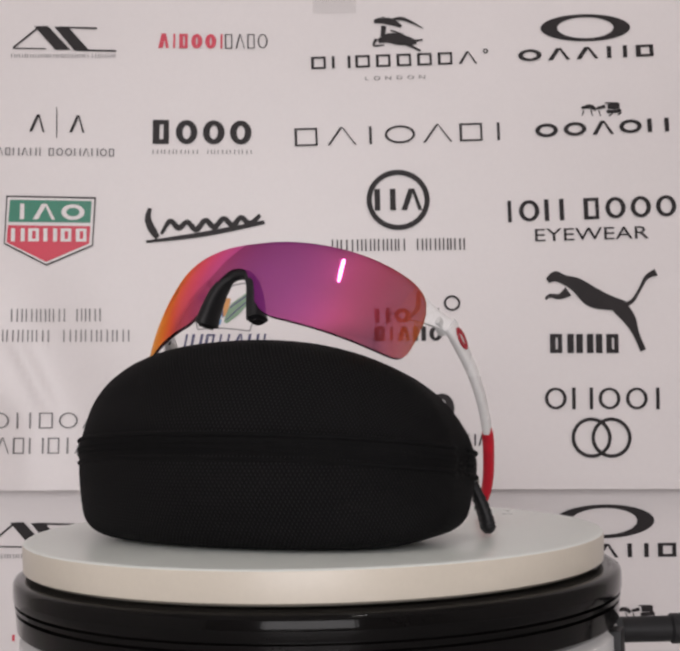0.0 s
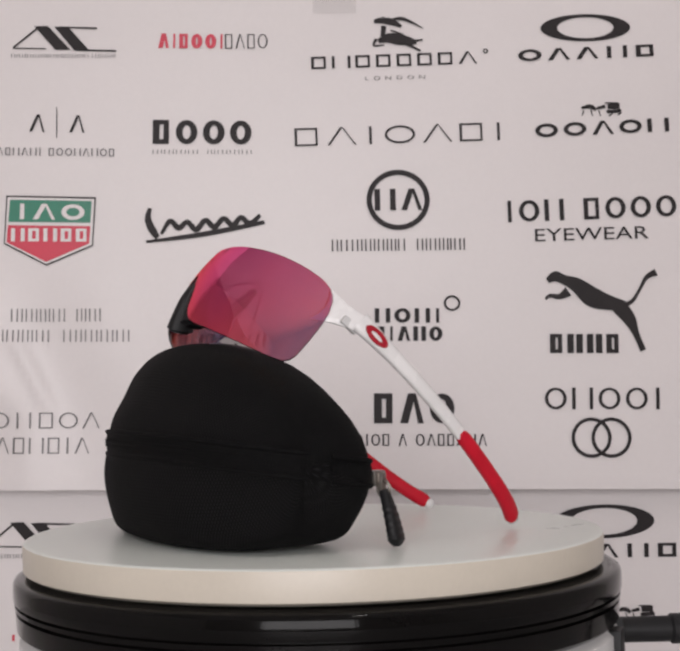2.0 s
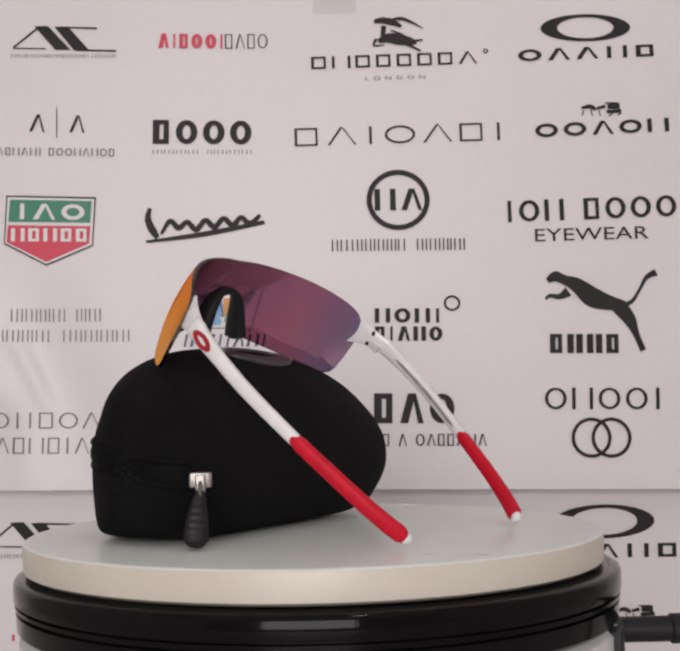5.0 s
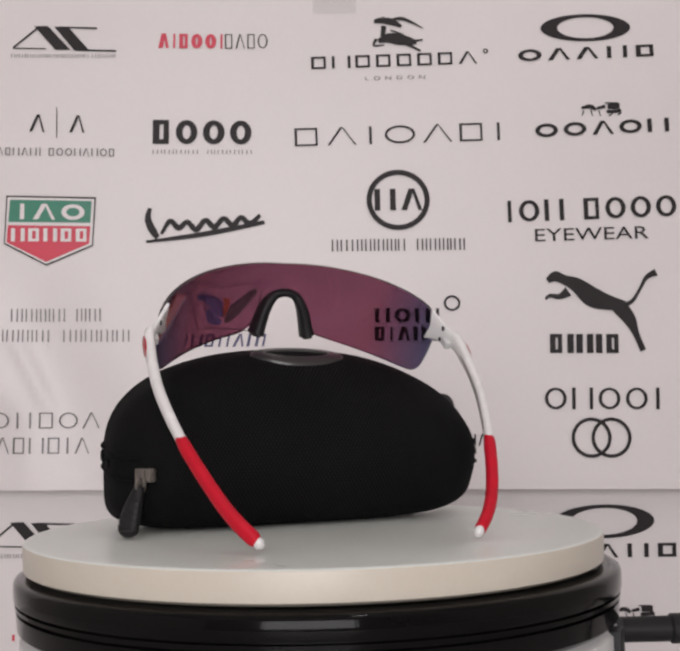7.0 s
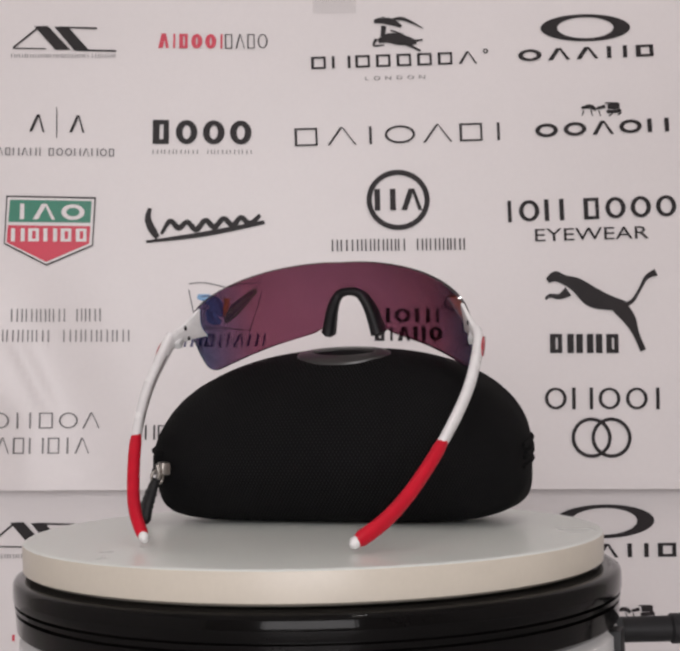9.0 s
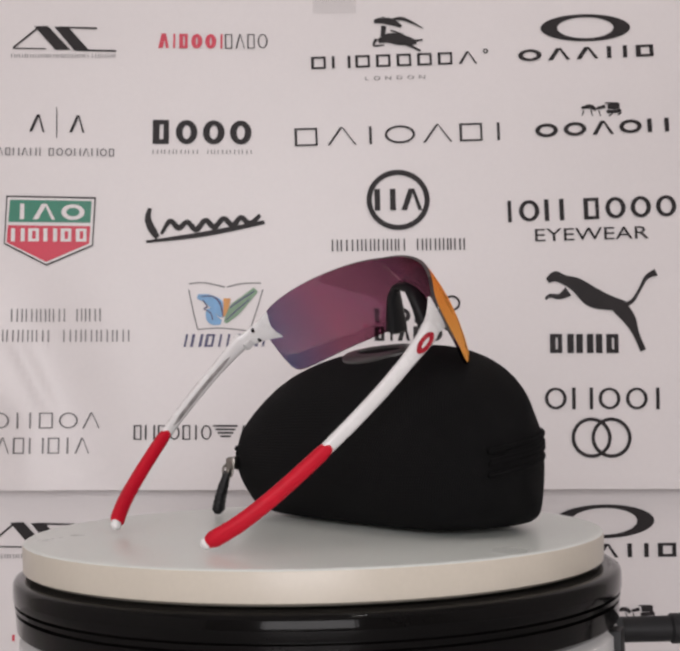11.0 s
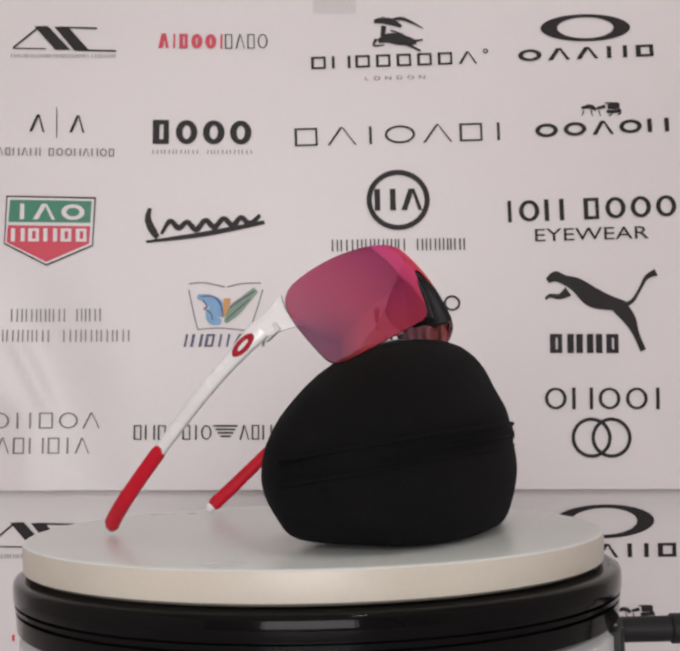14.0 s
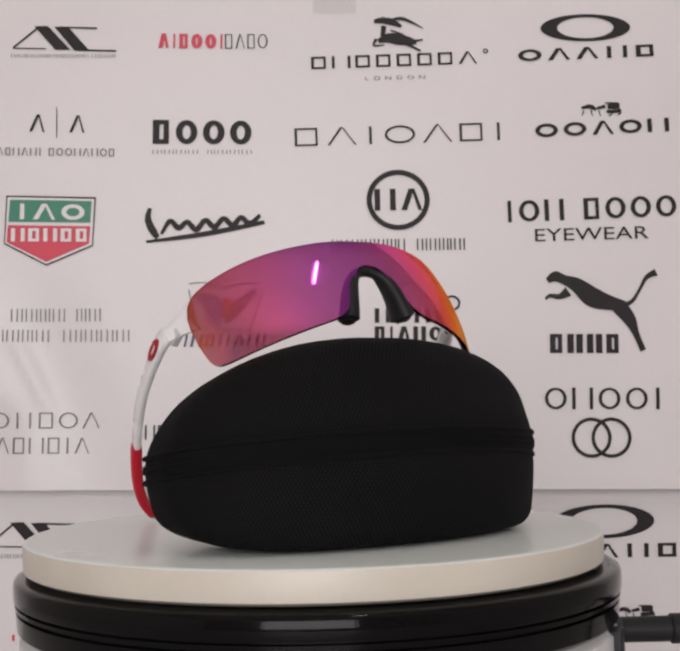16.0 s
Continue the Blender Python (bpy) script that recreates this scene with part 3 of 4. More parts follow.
ring('linked_rings_mark', (225.7, 181.2), 16.31, 16.31, 13.47, 13.47, ink, sheet)
ring('linked_rings_mark', (241.9, 180.9), 16.31, 16.31, 13.47, 13.47, ink, sheet)
wordmark('bold_wordmark', 'bvo', (49.6, 196.4), (114.9, 195.1), 24.11, 4.96, ink, sheet)
wordmark('fine_wordmark', 'ooiob v ovbbvhv', (23.9, 178.7), (140.5, 176.4), 9.57, 1.06, ink, sheet)
wordmark('fine_wordmark', 'oiibov', (-258.2, 198.4), (-171.0, 196.7), 12.76, 1.06, faint_ink, sheet)
wordmark('fine_wordmark', 'vbhbiv', (-254.8, 178.3), (-179.8, 176.7), 12.76, 1.06, faint_ink, sheet)
wordmark('narrow_wordmark', 'bhbobio', (-144.0, 187.1), (-81.4, 185.8), 11.7, 1.06, ink, sheet)
wordmark('narrow_wordmark', 'vbhvhi', (-59.1, 185.4), (-7.5, 184.7), 11.7, 1.06, ink, sheet)
strokes('winged_mark', [
    [(-79.9, 197.0, 1.42), (-60.3, 196.5, 1.42)],
    [(-78.1, 194.1, 1.42), (-62.1, 193.7, 1.42)],
    [(-76.4, 191.3, 1.42), (-63.9, 191.0, 1.42)],
    [(-74.4, 188.4, 1.42), (-66.0, 188.3, 1.42)]], ink, sheet)
strokes('double_wedge_mark', [
    [(-266.7, 102.7, 1.46), (-244.3, 120.7, 1.46)],
    [(-267.0, 102.3, 1.09), (-238.7, 101.3, 1.09)],
    [(-226.0, 119.9, 1.46), (-194.6, 118.4, 1.46)],
    [(-212.6, 99.5, 1.46), (-178.3, 98.0, 1.46)]], ink, low_sheet)
patch('wedge_bar', [(-248.2, 121.2), (-237.0, 121.2), (-218.0, 100.0), (-230.2, 100.0)], ink, low_sheet)
patch('wedge_bar', [(-231.1, 120.4), (-219.9, 120.4), (-201.6, 98.8), (-213.8, 98.8)], ink, low_sheet)
wordmark('small_wordmark', 'vooobobbvbiibvb', (-268.7, 92.5), (-179.8, 91.5), 3.64, 0.66, faint_ink, low_sheet)
ring('oval_ring_mark', (238.8, 111.4), 41.9, 13.84, 27.69, 10.93, ink, low_sheet)
wordmark('heavy_wordmark', 'ovviib', (180.0, 82.3), (299.4, 81.3), 11.29, 3.28, ink, low_sheet)
strokes('carriage_mark', [
    [(246.9, 38.4, 2.19), (253.8, 39.6, 3.64), (258.4, 36.7, 2.55)],
    [(248.5, 36.5, 1.09), (247.4, 32.0, 0.73)],
    [(254.3, 36.7, 1.09), (255.5, 31.8, 0.73)],
    [(259.2, 38.1, 2.19), (265.7, 39.3, 2.91)],
    [(260.4, 36.3, 1.09), (261.7, 31.7, 0.73)],
    [(267.4, 39.3, 4.37), (277.0, 39.4, 5.1)],
    [(266.5, 35.0, 2.91), (278.2, 35.5, 2.91)],
    [(268.5, 31.5, 1.09), (271.3, 33.5, 1.09)],
    [(275.3, 32.0, 1.09), (278.2, 34.1, 1.09)],
    [(265.4, 42.1, 1.09), (275.7, 41.9, 1.09)]], ink, low_sheet)
wordmark('red_wordmark', 'ih', (-270.6, 25.7), (-244.7, 25.8), 5.1, 1.46, red_ink, low_sheet)

# ---- turntable ----
TOP = 0.160   # height of the platter's top
SPIN = -18.54  # degrees a second
TURN = -30.2   # heading of the case at the start


def turntable():
    cx = 0.0015
    base = tagged(new("turntable"), "glossy black ring on a pale grey drum base, motorised display turntable", "turntable")
    r = 0.1300
    bm = bmesh.new()
    lathe(bm, [(0.110, TOP - 0.037), (r - 0.004, TOP - 0.037), (r - 0.0015, TOP - 0.035), (r - 0.001, TOP - 0.0278), (r - 0.0028, TOP - 0.0273),
               (r - 0.0028, TOP - 0.0266), (r - 0.0006, TOP - 0.0261), (r - 0.0006, TOP - 0.0247), (r - 0.0022, TOP - 0.0243), (r - 0.0022, TOP - 0.0237),
               (r - 0.0003, TOP - 0.0233), (r, TOP - 0.0222), (r, TOP - 0.0166), (r - 0.0006, TOP - 0.0153), (r - 0.0018, TOP - 0.0145),
               (r - 0.0040, TOP - 0.0141), (r - 0.0090, TOP - 0.0140), (r - 0.0096, TOP - 0.0160), (0.060, TOP - 0.0160)], 192, dx=cx)
    part("ring", bm, black_gloss, base, "glossy black grooved ring")
    bm = bmesh.new()
    lathe(bm, [(r - 0.002, 0.0), (r - 0.001, 0.003), (r - 0.0025, TOP - 0.040), (r - 0.006, TOP - 0.0372)], 160, dx=cx)
    part("drum", bm, silver, base, "pale grey plastic drum")
    for a, w in ((-20, 0.013), (-9, 0.003)):
        bm = bmesh.new()
        m = Matrix.Translation((cx, 0, 0)) @ Matrix.Rotation(radians(a), 4, "Z")
        box(bm, r - 0.006, r + 0.0004, -w / 2, w / 2, TOP - 0.062, TOP - 0.0382, 0.0006, m)
        part("switch_slot", bm, black_matt, base, "black slot in the drum")
    bm = bmesh.new()
    lathe(bm, [(0.03, TOP - 0.0230), (0.03, TOP - 0.0130)], 48)
    part("spindle", bm, black_matt, base)
    # power plug and cable
    cable = tagged(new("power_cable"), "thick black power plug and cable out of the turntable", "cable")
    bm = bmesh.new()
    c = (0.0, TOP - 0.0472)
    m = pose(0, c[0], c[1], 0, 90, 0)
    lathe(bm, [(0.0040, 0.122), (0.0056, 0.1225), (0.0056, 0.156), (0.0066, 0.157), (0.0066, 0.180), (0.0050, 0.182), (0.0034, 0.205)], 32)
    for v in bm.verts:
        v.co = m @ v.co
    part("plug", bm, black_matt, cable)
    bm = bmesh.new()
    path = smooth_path([(0.20, 0, c[1]), (0.24, 0.0, c[1] - 0.006), (0.29, 0.02, 0.05), (0.34, 0.05, 0.006), (0.42, 0.08, 0.0036), (0.62, 0.16, 0.0036)], 8)
    sweep(bm, path, (0.0032, 0.0032), steps=10)
    part("lead", bm, black_matt, cable)


def platter():
    p = tagged(new("turntable_platter"), "round ivory-white platter with a cream rim, turning slowly", "platter")
    bm = bmesh.new()
    r = 0.1245
    lathe(bm, [(0.028, TOP - 0.0128), (r - 0.002, TOP - 0.0128), (r, TOP - 0.0115), (r + 0.0003, TOP - 0.002), (r - 0.0001, TOP - 0.0007)], 192, cap_top=False)
    part("rim", bm, platter_rim_mat, p, "cream rim")
    bm = bmesh.new()
    lathe(bm, [(r - 0.0001, TOP - 0.0007), (r - 0.0008, TOP - 0.0002), (r - 0.002, TOP), (0.05, TOP)], 192, cap_bottom=False)
    part("top", bm, platter_white, p, "smooth ivory top")
    return p


# ---- spectacle case: x along its length, y towards its back, z up from the platter, in mm ----
SKEW = 0.007
HALF, MID_B, MID_Z, MID_U = 88.7, -36.2, 32.9, 0.0
CASE_SEAT = pose(-0.0033, -0.0381, 0, 0, 0, -1.37) @ pose(0, 0.0362, 0)   # where the case stands on the platter


def case_section():
    return smooth_path([(-60.8, 80.0), (-45.9, 81.0), (-23.8, 75.2), (-9.6, 60.8), (-3.2, 48), (-0.4, 36), (-0.2, 22.4), (-7.0, 9.4), (-16.5, 1.4), (-45, 0), (-66, 0),
                        (-79.8, 2.5), (-84.7, 12), (-87.2, 26), (-85.4, 39), (-83.4, 50.6), (-77.6, 61.4), (-71, 72.6)], 4, closed=True)


def shrink(u):
    """How far the section shrinks towards the ends: bowed front, straighter back, domed top, rounded foot."""
    k = min(1.0, abs(u) / HALF)
    powers = (1.88, 5.0, 2.35, 6.0) if u > 0 else (1.96, 3.9, 2.18, 4.45)
    return [(1 - k ** p) ** (1 / p) for p in powers]


def case_point(u, b, z):
    front, back, top, low = shrink(u)
    return u + MID_U, MID_B + SKEW * u + (b - MID_B) * (front if b < MID_B else back), MID_Z + (z - MID_Z) * (top if z > MID_Z else low)


def seam_z(b):
    return MID_Z - (b - MID_B) * 0.15


def seam_loop(dz=0.0, out=0.0):
    """The closed line where the two halves meet."""
    sec = case_section()
    front, back = [], []
    n = 60
    for i in range(n + 1):
        u = HALF * math.sin(math.pi * (i / n - 0.5)) * 0.9995
        pts = [case_point(u, *p)[1:] for p in sec]
        hits = []
        for p, q in zip(pts, pts[1:] + pts[:1]):
            fa, fb = p[1] - seam_z(p[0] - SKEW * u), q[1] - seam_z(q[0] - SKEW * u)
            if fa * fb <= 0 and fa != fb:
                t = fa / (fa - fb)
                hits.append((p[0] + (q[0] - p[0]) * t, p[1] + (q[1] - p[1]) * t))
        if len(hits) >= 2:
            hits.sort()
            front.append((u + MID_U, *hits[0]))
            back.append((u + MID_U, *hits[-1]))
    # from the slider's end of the back, round the front, to the far end
    loop = [p for p in back[::-1] if p[0] > 77] + front[::-1] + [p for p in back if p[0] < -86.5]
    res = []
    for u, b, z in loop:
        d = Vector((u / HALF ** 2, (b - MID_B) / 48.0 ** 2)).normalized()
        res.append((u + d.x * out, b + d.y * out, z + dz))
    # even spacing
    pts = [np.array(p) for p in res]
    seg = [np.linalg.norm(b - a) for a, b in zip(pts, pts[1:])] + [1e9]
    total, want, acc, k, even = sum(seg[:-1]), 160, 0.0, 0, []
    for i in range(want):
        d = total * i / want * 0.999
        while acc + seg[k] < d:
            acc += seg[k]
            k += 1
        t = (d - acc) / max(seg[k], 1e-6)
        even.append(tuple((pts[k] * (1 - t) + pts[(k + 1) % len(pts)] * t) * MM))
    return even


def glasses_case():
    c = tagged(new("spectacle_case"), "black woven zip-up clamshell spectacle case, closed, standing on the platter", "glasses case")
    sec = case_section()
    bm = bmesh.new()
    n = 72
    cloth = bm.loops.layers.uv.new("cloth")
    girth = [0.0]
    for p, q in zip(sec, sec[1:] + sec[:1]):
        girth.append(girth[-1] + float(np.linalg.norm(q - p)))
    rings, lengths = [], []
    for i in range(n + 1):
        u = HALF * math.sin(math.pi * (i / n - 0.5))
        lengths.append(HALF * math.pi / 2 * (i / n * 2 - 1) * 0.8 + u * 0.2)
        if i in (0, n):
            rings.append([bm.verts.new(((u + MID_U) * MM, (MID_B + SKEW * u) * MM, TOP + MID_Z * MM))])
            continue
        ring_ = []
        for b, z in sec:
            x, y, h = case_point(u, b, z)
            soft = 0.5 * noise.noise((x * 0.03, y * 0.03, h * 0.03)) if h > 4 else 0
            d = Vector((0, y - MID_B, h - MID_Z)).normalized() * soft
            ring_.append(bm.verts.new((x * MM, (y + d.y) * MM, TOP + max(0, h + d.z) * MM)))
        rings.append(ring_)
    for i, (a, b) in enumerate(zip(rings, rings[1:])):
        m = max(len(a), len(b))
        la, lb = lengths[i], lengths[i + 1]
        for k in range(m):
            j = (k + 1) % m
            ga, gb = girth[k], girth[k + 1]
            if len(a) == 1:
                f, uv = bm.faces.new((a[0], b[j], b[k])), ((la, ga), (lb, gb), (lb, ga))
            elif len(b) == 1:
                f, uv = bm.faces.new((a[k], a[j], b[0])), ((la, ga), (la, gb), (lb, ga))
            else:
                f, uv = bm.faces.new((a[k], a[j], b[j], b[k])), ((la, ga), (la, gb), (lb, gb), (lb, ga))
            for loop, c2 in zip(f.loops, uv):
                loop[cloth].uv = c2
    part("shell", bm, case_cloth, c)
    lift = Vector((0, 0, TOP))
    for dz, name in ((4.8, "upper_piping"), (-4.6, "lower_piping")):
        bm = bmesh.new()
        sweep(bm, [Vector(p) + lift for p in seam_loop(dz, 0.2)], (1.05 * MM, 1.05 * MM), steps=10)
        part(name, bm, case_piping, c)
    bm = bmesh.new()
    band = [Vector(p) + lift for p in seam_loop(0.2, -0.35)]
    taper = [min(1.0, 0.12 + 0.1 * min(i, len(band) - 1 - i)) for i in range(len(band))]
    sweep(bm, band, [(1.1 * MM * k, 4.2 * MM * k) for k in taper], steps=12, power=3.0)
    part("zip_tape", bm, case_piping, c, "black zip tape")
    # zip teeth along the front and round the ends
    bm = bmesh.new()
    loop = [Vector(p) + lift for p in seam_loop(0.2, 0.6)]
    line = [Vector(p) for p in smooth_path([tuple(p) for p in loop], 3)]
    k = 0
    for i, p in enumerate(line):
        if p.y > -0.02:
            continue
        t = (line[min(i + 1, len(line) - 1)] - line[max(i - 1, 0)]).normalized()
        side = Vector((t.y, -t.x, 0)).normalized()
        k += 1
        m = Matrix.Translation(p + Vector((0, 0, 0.0006 if k % 2 else -0.0006))) @ Matrix((t, side, t.cross(side))).transposed().to_4x4()
        box(bm, -0.00045, 0.00045, -0.0006, 0.0006, -0.0010, 0.0010, 0, m)
    tagged(part("zip_teeth", bm, case_piping, c, smooth=False), kind="stuff")
    # slider and pull tab at one end of the back
    at = Vector((76.4 * MM, -1.2 * MM, TOP + 26.4 * MM))
    bm = bmesh.new()
    m = Matrix.Translation(at) @ Matrix.Rotation(radians(-52), 4, "Z")
    box(bm, -0.0045, 0.0045, -0.0022, 0.0022, -0.0030, 0.0030, 0.0010, m)
    box(bm, -0.0020, 0.0020, 0.0016, 0.0036, -0.0050, 0.0022, 0.0006, m)
    slider = part("zip_slider", bm, zip_metal, c, "worn dark bronze zip slider")
    bm = bmesh.new()
    path = [at + Vector((2.6 * MM, 2.0 * MM, 0)) + Vector((3.0 * MM * math.sin(a) * 0.7, 1.5 * MM * math.sin(a), -4.0 * MM + 3.2 * MM * math.cos(a))) for a in [2 * math.pi * i / 16 for i in range(16)]]
    sweep(bm, path, (0.0007, 0.0007), up=(0.5, -0.8, 0.1), closed=True, steps=8)
    part("ring", bm, zip_metal, slider)
    bm = bmesh.new()
    path = [at + Vector(p) * MM for p in ((3.0, 1.9, -4.6), (4.6, 2.6, -9.0), (6.6, 3.4, -15), (8.0, 4.0, -20.6), (8.5, 4.2, -23.8), (8.7, 4.2, -25.4))]
    path = smooth_path([tuple(p) for p in path], 9)
    n = len(path)
    sizes = []
    for i in range(n):
        t = i / (n - 1)
        w = float(np.interp(t, (0, 0.2, 0.4, 0.6, 0.7, 0.8, 0.9, 0.96, 1), (1.9, 3.1, 4.2, 4.7, 4.5, 3.8, 2.7, 1.8, 0.8)))
        rib = 0.22 if 0.2 < t < 0.75 and i % 4 < 2 else 0.0
        sizes.append(((w + rib) * MM, (1.9 + 1.0 * t + rib * 1.2 if t < 0.75 else 2.65 - 7.0 * (t - 0.75)) * MM))
    sweep(bm, path, sizes, up=(0.72, 0.69, 0.0), steps=16, power=2.8)
    part("pull_tab", bm, black_matt, c, "ribbed black rubber pull tab")
    # oval emblem pressed into the back of the lid
    bm = bmesh.new()
    n = 56
    crest = sorted((p for p in sec if p[1] > 36 and p[0] > -63), key=lambda p: p[0])

    def lid_height(u, b):
        """Height of the lid's back over a point of the plan."""
        front, back, top, low = shrink(u - MID_U)
        b -= SKEW * (u - MID_U)
        q = MID_B + (b - MID_B) / (back if b > MID_B else front)
        return MID_Z + (float(np.interp(q, [p[0] for p in crest], [p[1] for p in crest])) - MID_Z) * top
    rows = []
    for wx, wy, hgt in ((23.0, 13.5, -0.4), (22.4, 13.0, 0.9), (20.8, 11.6, 1.4), (15.6, 7.0, 1.2), (14.6, 6.2, 0.2)):
        r_ = []
        for k in range(n):
            a = 2 * math.pi * k / n
            x, y = -2.2 + wx * math.cos(a), -33.0 + wy * math.sin(a)
            r_.append(bm.verts.new(Vector((x, y + 0.35 * hgt, lid_height(x, y) + 0.93 * hgt)) * MM + lift))
        rows.append(r_)
    for a, b in zip(rows, rows[1:]):
        for k in range(n):
            j = (k + 1) % n
            bm.faces.new((a[k], a[j], b[j], b[k]))
    part("emblem", bm, emblem_gloss, c, "raised glossy oval ring emblem")
    return c


# ---- sunglasses, same axes, in mm ----
SLANT = (0.534, 0.8455)   # way up the lens in (y, z)
LENS_R = 78.3
LENS_HALF = 67.1
LENS_U = -2.7


def lens_point(phi, down, out=0.0):
    """A point of the wrapped shield: phi across, down from its top middle."""
    r = LENS_R + out
    down *= 0.917
    back = LENS_R - r * math.cos(phi) + 3.3 * ((down - 22) / 22) ** 2
    x = r * math.sin(phi)
    down -= 0.024 * x
    b = -43.0 - SLANT[0] * down + SLANT[1] * back
    z = 124.6 - SLANT[1] * down - SLANT[0] * back
    return LENS_U + x - (b + 40) * 0.007, b - x * 0.051, z


def put(p):
    return Vector((p[0] * MM, p[1] * MM, TOP + p[2] * MM))


def at_u(table_, u):
    return float(np.interp(abs(u), [t[0] * LENS_HALF / 71 for t in table_], [t[1] for t in table_]))


LENS_TOP = [tuple(p) for p in smooth_path([(0, 0.6), (16, 0.0), (34, 0.2), (46, 0.8), (55, 2.0), (61.5, 3.6), (66.3, 5.8), (69, 9.0), (70.4, 13), (71, 17.5)], 5)]
LENS_LOW = [tuple(p) for p in smooth_path([(0, 16.5), (5, 18), (9, 24.5), (12.5, 32.5), (16, 38), (21, 41.4), (29, 42.8), (40, 44.0), (52, 45.0), (61, 45.4), (65.6, 44.8), (68.0, 42), (69.4, 36.5), (70.4, 30), (71, 23)], 5)]


def arm_path(s):
    if s > 0:
        pts = [(67.4, -17, 95.0), (70.4, -10, 88.0), (72.0, -3.2, 80.8), (72.6, 15, 62.6), (68.6, 35.2, 42.8), (61.8, 53, 24.8), (55.5, 64.5, 12.7), (47.9, 72.6, 3.6)]
    else:
        pts = [(-70, -15, 92.5), (-73.2, -7, 85.6), (-74.9, 0.2, 78.4), (-73.2, 19.6, 59.6), (-66.3, 40.2, 39.4), (-57.5, 58.5, 22), (-49, 70.5, 11), (-39.3, 79.5, 3.6)]
    return [put(p) for p in smooth_path(pts, 6)]


def sunglasses():
    g = tagged(new("sunglasses"), "sports sunglasses, rose mirrored shield lens, white arms, propped on case", "sunglasses")
    # shield lens
    bm = bmesh.new()
    cols, rows = 90, 14
    grids = []
    for out in (0.0, -1.5):
        grid = []
        for i in range(cols + 1):
            u = LENS_HALF * math.sin(math.pi / 2 * (2 * i / cols - 1) * 0.75) / math.sin(math.pi / 2 * 0.75)
            phi = math.asin(u * (1.022 if u > 0 else 1.0) / LENS_R)
            a, b = at_u(LENS_TOP, u), at_u(LENS_LOW, u + 3.0 * max(0.0, 1 - abs(u) / 40))
            grid.append([bm.verts.new(put(lens_point(phi, a + (b - a) * j / rows, out))) for j in range(rows + 1)])
        grids.append(grid)
    f0, f1 = grids
    for i in range(cols):
        for j in range(rows):
            bm.faces.new((f0[i][j], f0[i + 1][j], f0[i + 1][j + 1], f0[i][j + 1])).material_index = 0
            bm.faces.new((f1[i][j + 1], f1[i + 1][j + 1], f1[i + 1][j], f1[i][j])).material_index = 1
        for j in (0, rows):
            bm.faces.new((f0[i][j], f1[i][j], f1[i + 1][j], f0[i + 1][j])).material_index = 2
    for j in range(rows):
        for i in (0, cols):
            bm.faces.new((f0[i][j], f0[i][j + 1], f1[i][j + 1], f1[i][j])).material_index = 2
    part("lens", bm, [lens_front, lens_back, lens_edge], g, "rose to orange mirrored shield lens")
    # nose piece: arch with two pads, behind the lens cut-out
    bm = bmesh.new()
    pts = []
    for u, d, back in ((-17, 41.5, 10.0), (-15.4, 37, 8.5), (-12.6, 28.5, 6.0), (-9.4, 22.5, 4.2), (-5.4, 18.9, 3.2), (0, 17.9, 3.0), (5.4, 18.9, 3.2), (9.4, 22.5, 4.2), (12.6, 28.5, 6.0), (15.4, 37, 8.5), (17, 41.5, 10.0)):
        x, b, z = lens_point(math.asin((0.84 * u - 2.4) / LENS_R), d, -2.0 - back * 0.35)
        pts.append((x, b, z))
    path = [put(p) for p in smooth_path(pts, 5)]
    n = len(path)
    sizes = []
    for i in range(n):
        k = abs(2 * i / (n - 1) - 1)
        end = 1.0 if 1 < i < n - 2 else 0.6
        sizes.append(((1.7 + 2.0 * k) * MM * end, (2.2 + 5.0 * max(0, k - 0.25) ** 0.7) * MM * end))
    fwd = Vector((0, -SLANT[1], SLANT[0]))
    sweep(bm, path, sizes, up=tuple(fwd.normalized()), steps=14, power=2.6)
    part("nose_piece", bm, black_matt, g, "soft black rubber nose piece")
    for s in (1, -1):
        path = arm_path(s)
        n = len(path)
        cut = 25
        # arm: deep near the hinge, slimmer to the sleeve
        bm = bmesh.new()
        sizes = []
        for i in range(7, cut + 1):
            t = i / cut
            sizes.append((float(np.interp(t, (0, 0.2, 0.5, 1), (1.2, 2.2, 2.2, 1.9))) * MM, float(np.interp(t, (0, 0.12, 0.35, 0.6, 1), (1.6, 3.4, 4.4, 3.0, 2.6))) * MM))
        sweep(bm, path[7:cut + 1], sizes, up=(0, 0.7, 0.7), steps=16, power=2.8)
        arm = part("arm", bm, arm_white, g, "pearl white arm")
        # thin grey strip on the arm's inner face, standing in for its streaky reflections
        bm = bmesh.new()
        inner = [p + Vector((-s * (2.05 - 0.012 * i) * MM, 0, 0)) for i, p in enumerate(path[13:cut - 1])]
        k = len(inner)
        sweep(bm, inner, [(0.30 * MM, (0.3 if i in (0, k - 1) else 0.95) * MM) for i in range(k)], up=(0, 0.7, 0.7), steps=8)
        part("inner_streak", bm, streak_grey, arm, "thin grey strip imitating streaky reflections")
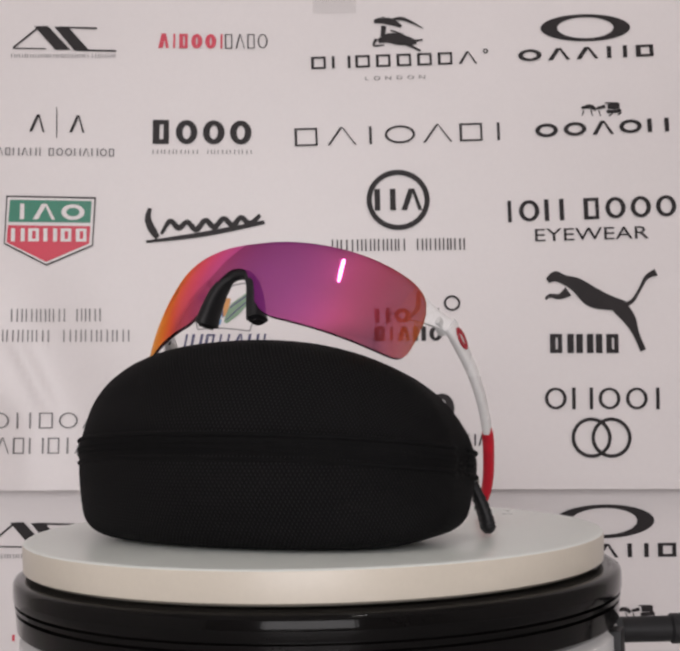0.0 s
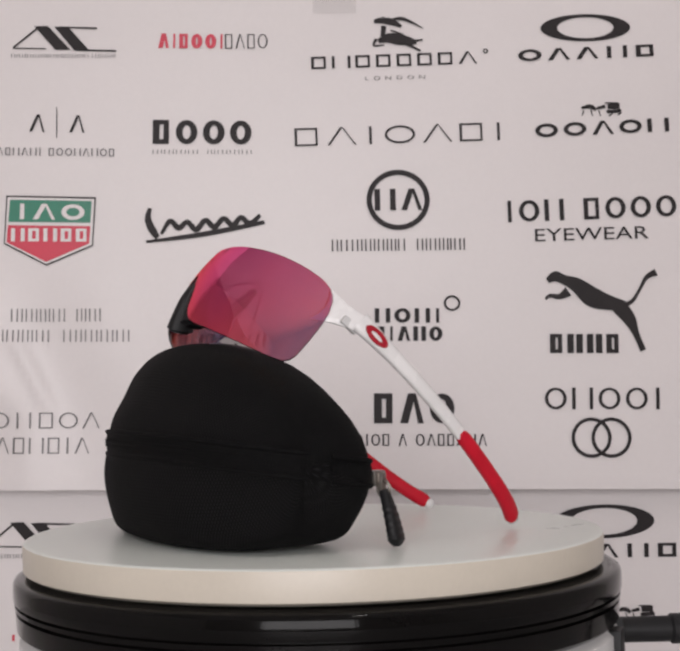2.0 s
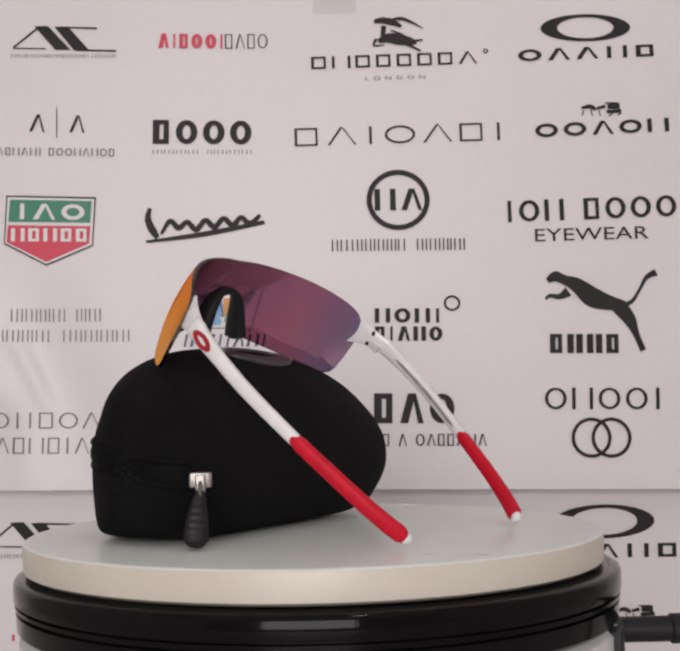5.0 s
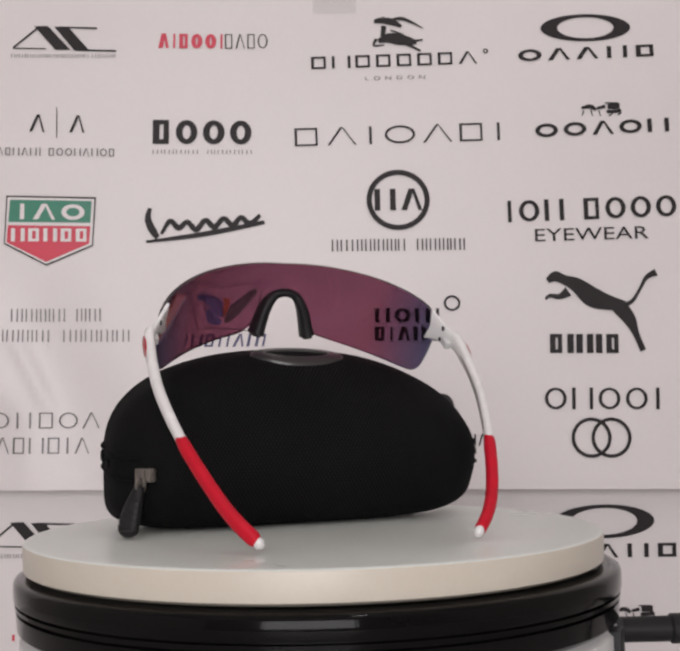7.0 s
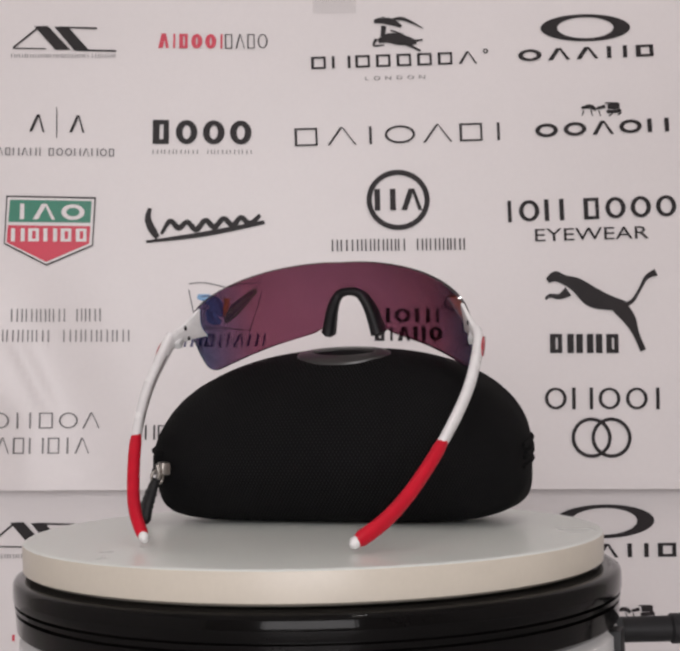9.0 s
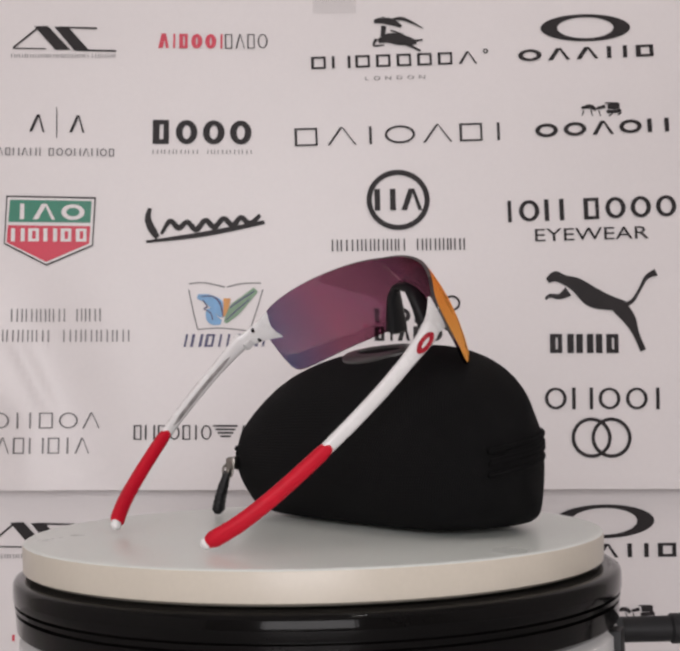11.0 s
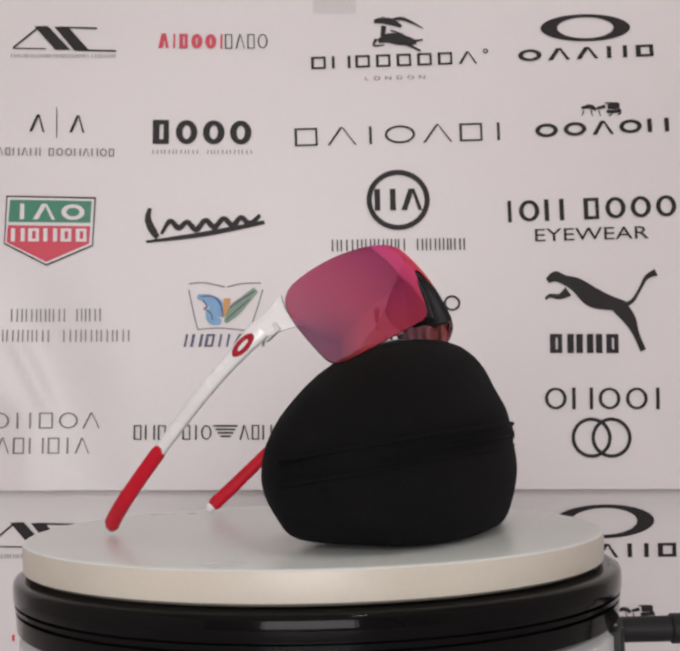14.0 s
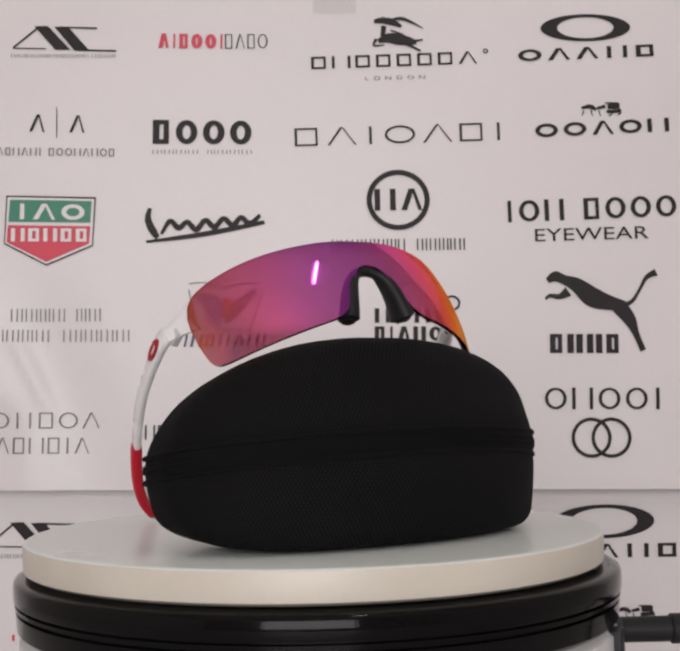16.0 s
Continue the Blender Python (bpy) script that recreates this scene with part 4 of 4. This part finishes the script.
        # blade that widens from the hinge to clasp the lens end, its edge hollowed
        bm = bmesh.new()
        root = path[9] / MM - Vector((0, 0, TOP / MM))
        ahead = (path[10] - path[8]).normalized()
        over = Vector((s, 0, 0)).cross(ahead)
        over = over.normalized() * (1 if over.z > 0 else -1)
        skins = []
        for side in (1.0, -1.0):
            grid = []
            for i in range(9):
                row = []
                for j in range(9):
                    v = j / 4 - 1
                    w = i / 8 * (1 - 0.14 * (1 - v * v))
                    tip = Vector(lens_point(s * math.asin(LENS_HALF * 0.972 / LENS_R), 15.0 - 8.4 * v, -2.0))
                    near = root + over * (3.6 * v)
                    p = near.lerp(tip, w) - over * (1.0 * v * math.sin(math.pi * w))
                    thick = (2.0 - 0.7 * w) * (1 - 0.45 * abs(v) ** 4)
                    row.append(bm.verts.new(put(p + Vector((s * side * thick, 0, 0)))))
                grid.append(row)
            skins.append(grid)
        f0, f1 = skins
        for i in range(8):
            for j in range(8):
                bm.faces.new((f0[i][j], f0[i + 1][j], f0[i + 1][j + 1], f0[i][j + 1]))
                bm.faces.new((f1[i][j + 1], f1[i + 1][j + 1], f1[i + 1][j], f1[i][j]))
            for j in (0, 8):
                bm.faces.new((f0[i][j], f1[i][j], f1[i + 1][j], f0[i + 1][j]))
                k = 8 if j else 0
                bm.faces.new((f0[k][i], f0[k][i + 1], f1[k][i + 1], f1[k][i]))
        clasp = part("lens_clasp", bm, arm_white, g, "white blade-like lens clasp")
        for v in (0.55, -0.55):
            bm = bmesh.new()
            tip = Vector(lens_point(s * math.asin(LENS_HALF * 0.972 / LENS_R), 15.0 - 8.4 * v, -2.0))
            q = put((root + over * (3.6 * v)).lerp(tip, 0.45)) - Vector((s * 1.35 * MM, 0, 0))
            lathe(bm, [(0.0010, -0.0004), (0.0013, 0.0), (0.0010, 0.0004)], 14)
            for w in bm.verts:
                w.co = q + Vector((w.co.z, w.co.x, w.co.y))
            part("screw", bm, black_matt, clasp, "small black screw")
        bm = bmesh.new()
        hp = path[5]
        m = Matrix.Translation(hp + Vector((-s * 0.0016, -0.001, -0.0035))) @ Matrix.Rotation(radians(-40), 4, "X")
        box(bm, -0.0016, 0.0016, -0.004, 0.004, -0.0018, 0.0018, 0.0006, m)
        part("hinge", bm, silver, g, "grey hinge block")
        # red sleeve and white tip
        bm = bmesh.new()
        sl = path[cut - 1:n - 1]
        k = len(sl)
        sweep(bm, sl, [((2.45 if 0 < i < k - 1 else 2.0) * MM, ((3.0 + 0.5 * i / k) if 0 < i < k - 1 else 2.4) * MM) for i in range(k)], up=(0, 0.7, 0.7), steps=16, power=2.4)
        part("sleeve", bm, sock_red, arm, "red rubber sleeve")
        bm = bmesh.new()
        d = (path[-1] - path[-2]).normalized()
        sweep(bm, [path[-2] - d * 0.0005, path[-2] + d * 0.0014, path[-1] + d * 0.0004, path[-1] + d * 0.0014], [(2.0 * MM, 2.5 * MM), (2.1 * MM, 2.6 * MM), (1.8 * MM, 2.2 * MM), (0.8 * MM, 1.0 * MM)], up=(0, 0.7, 0.7), steps=14)
        part("tip", bm, arm_white, arm, "white tip")
        # oval badge on the outer side
        bm = bmesh.new()
        q = path[12]
        t = (path[13] - path[11]).normalized()
        side = Vector((s, 0, 0))
        side = (side - t * side.dot(t)).normalized()
        up = t.cross(side)
        m = 28
        rows_ = []
        for ra, rb, hgt in ((5.9, 2.6, 1.5), (5.8, 2.5, 2.55), (3.1, 0.9, 2.55), (3.0, 0.8, 1.5)):
            rows_.append([bm.verts.new(q + (t * ra * math.cos(2 * math.pi * i / m) + up * rb * math.sin(2 * math.pi * i / m) + side * hgt) * MM) for i in range(m)])
        for a, b in zip(rows_, rows_[1:]):
            for i in range(m):
                j = (i + 1) % m
                bm.faces.new((a[i], a[j], b[j], b[i]))
        part("badge", bm, badge_red, arm, "red oval ring badge")
    return g


turntable()
disc = platter()
case = glasses_case()
glasses = sunglasses()


def motions():
    """Platter, case and sunglasses turn together about the spindle."""
    for thing, start, seat in ((disc, 0.0, pose(0, 0, 0)), (case, TURN, CASE_SEAT), (glasses, TURN, pose(0, 0, 0))):
        walk(thing, [(t / 2, pose(0, 0, 0, 0, 0, start + SPIN * t / 2) @ seat) for t in range(33)])


motions()
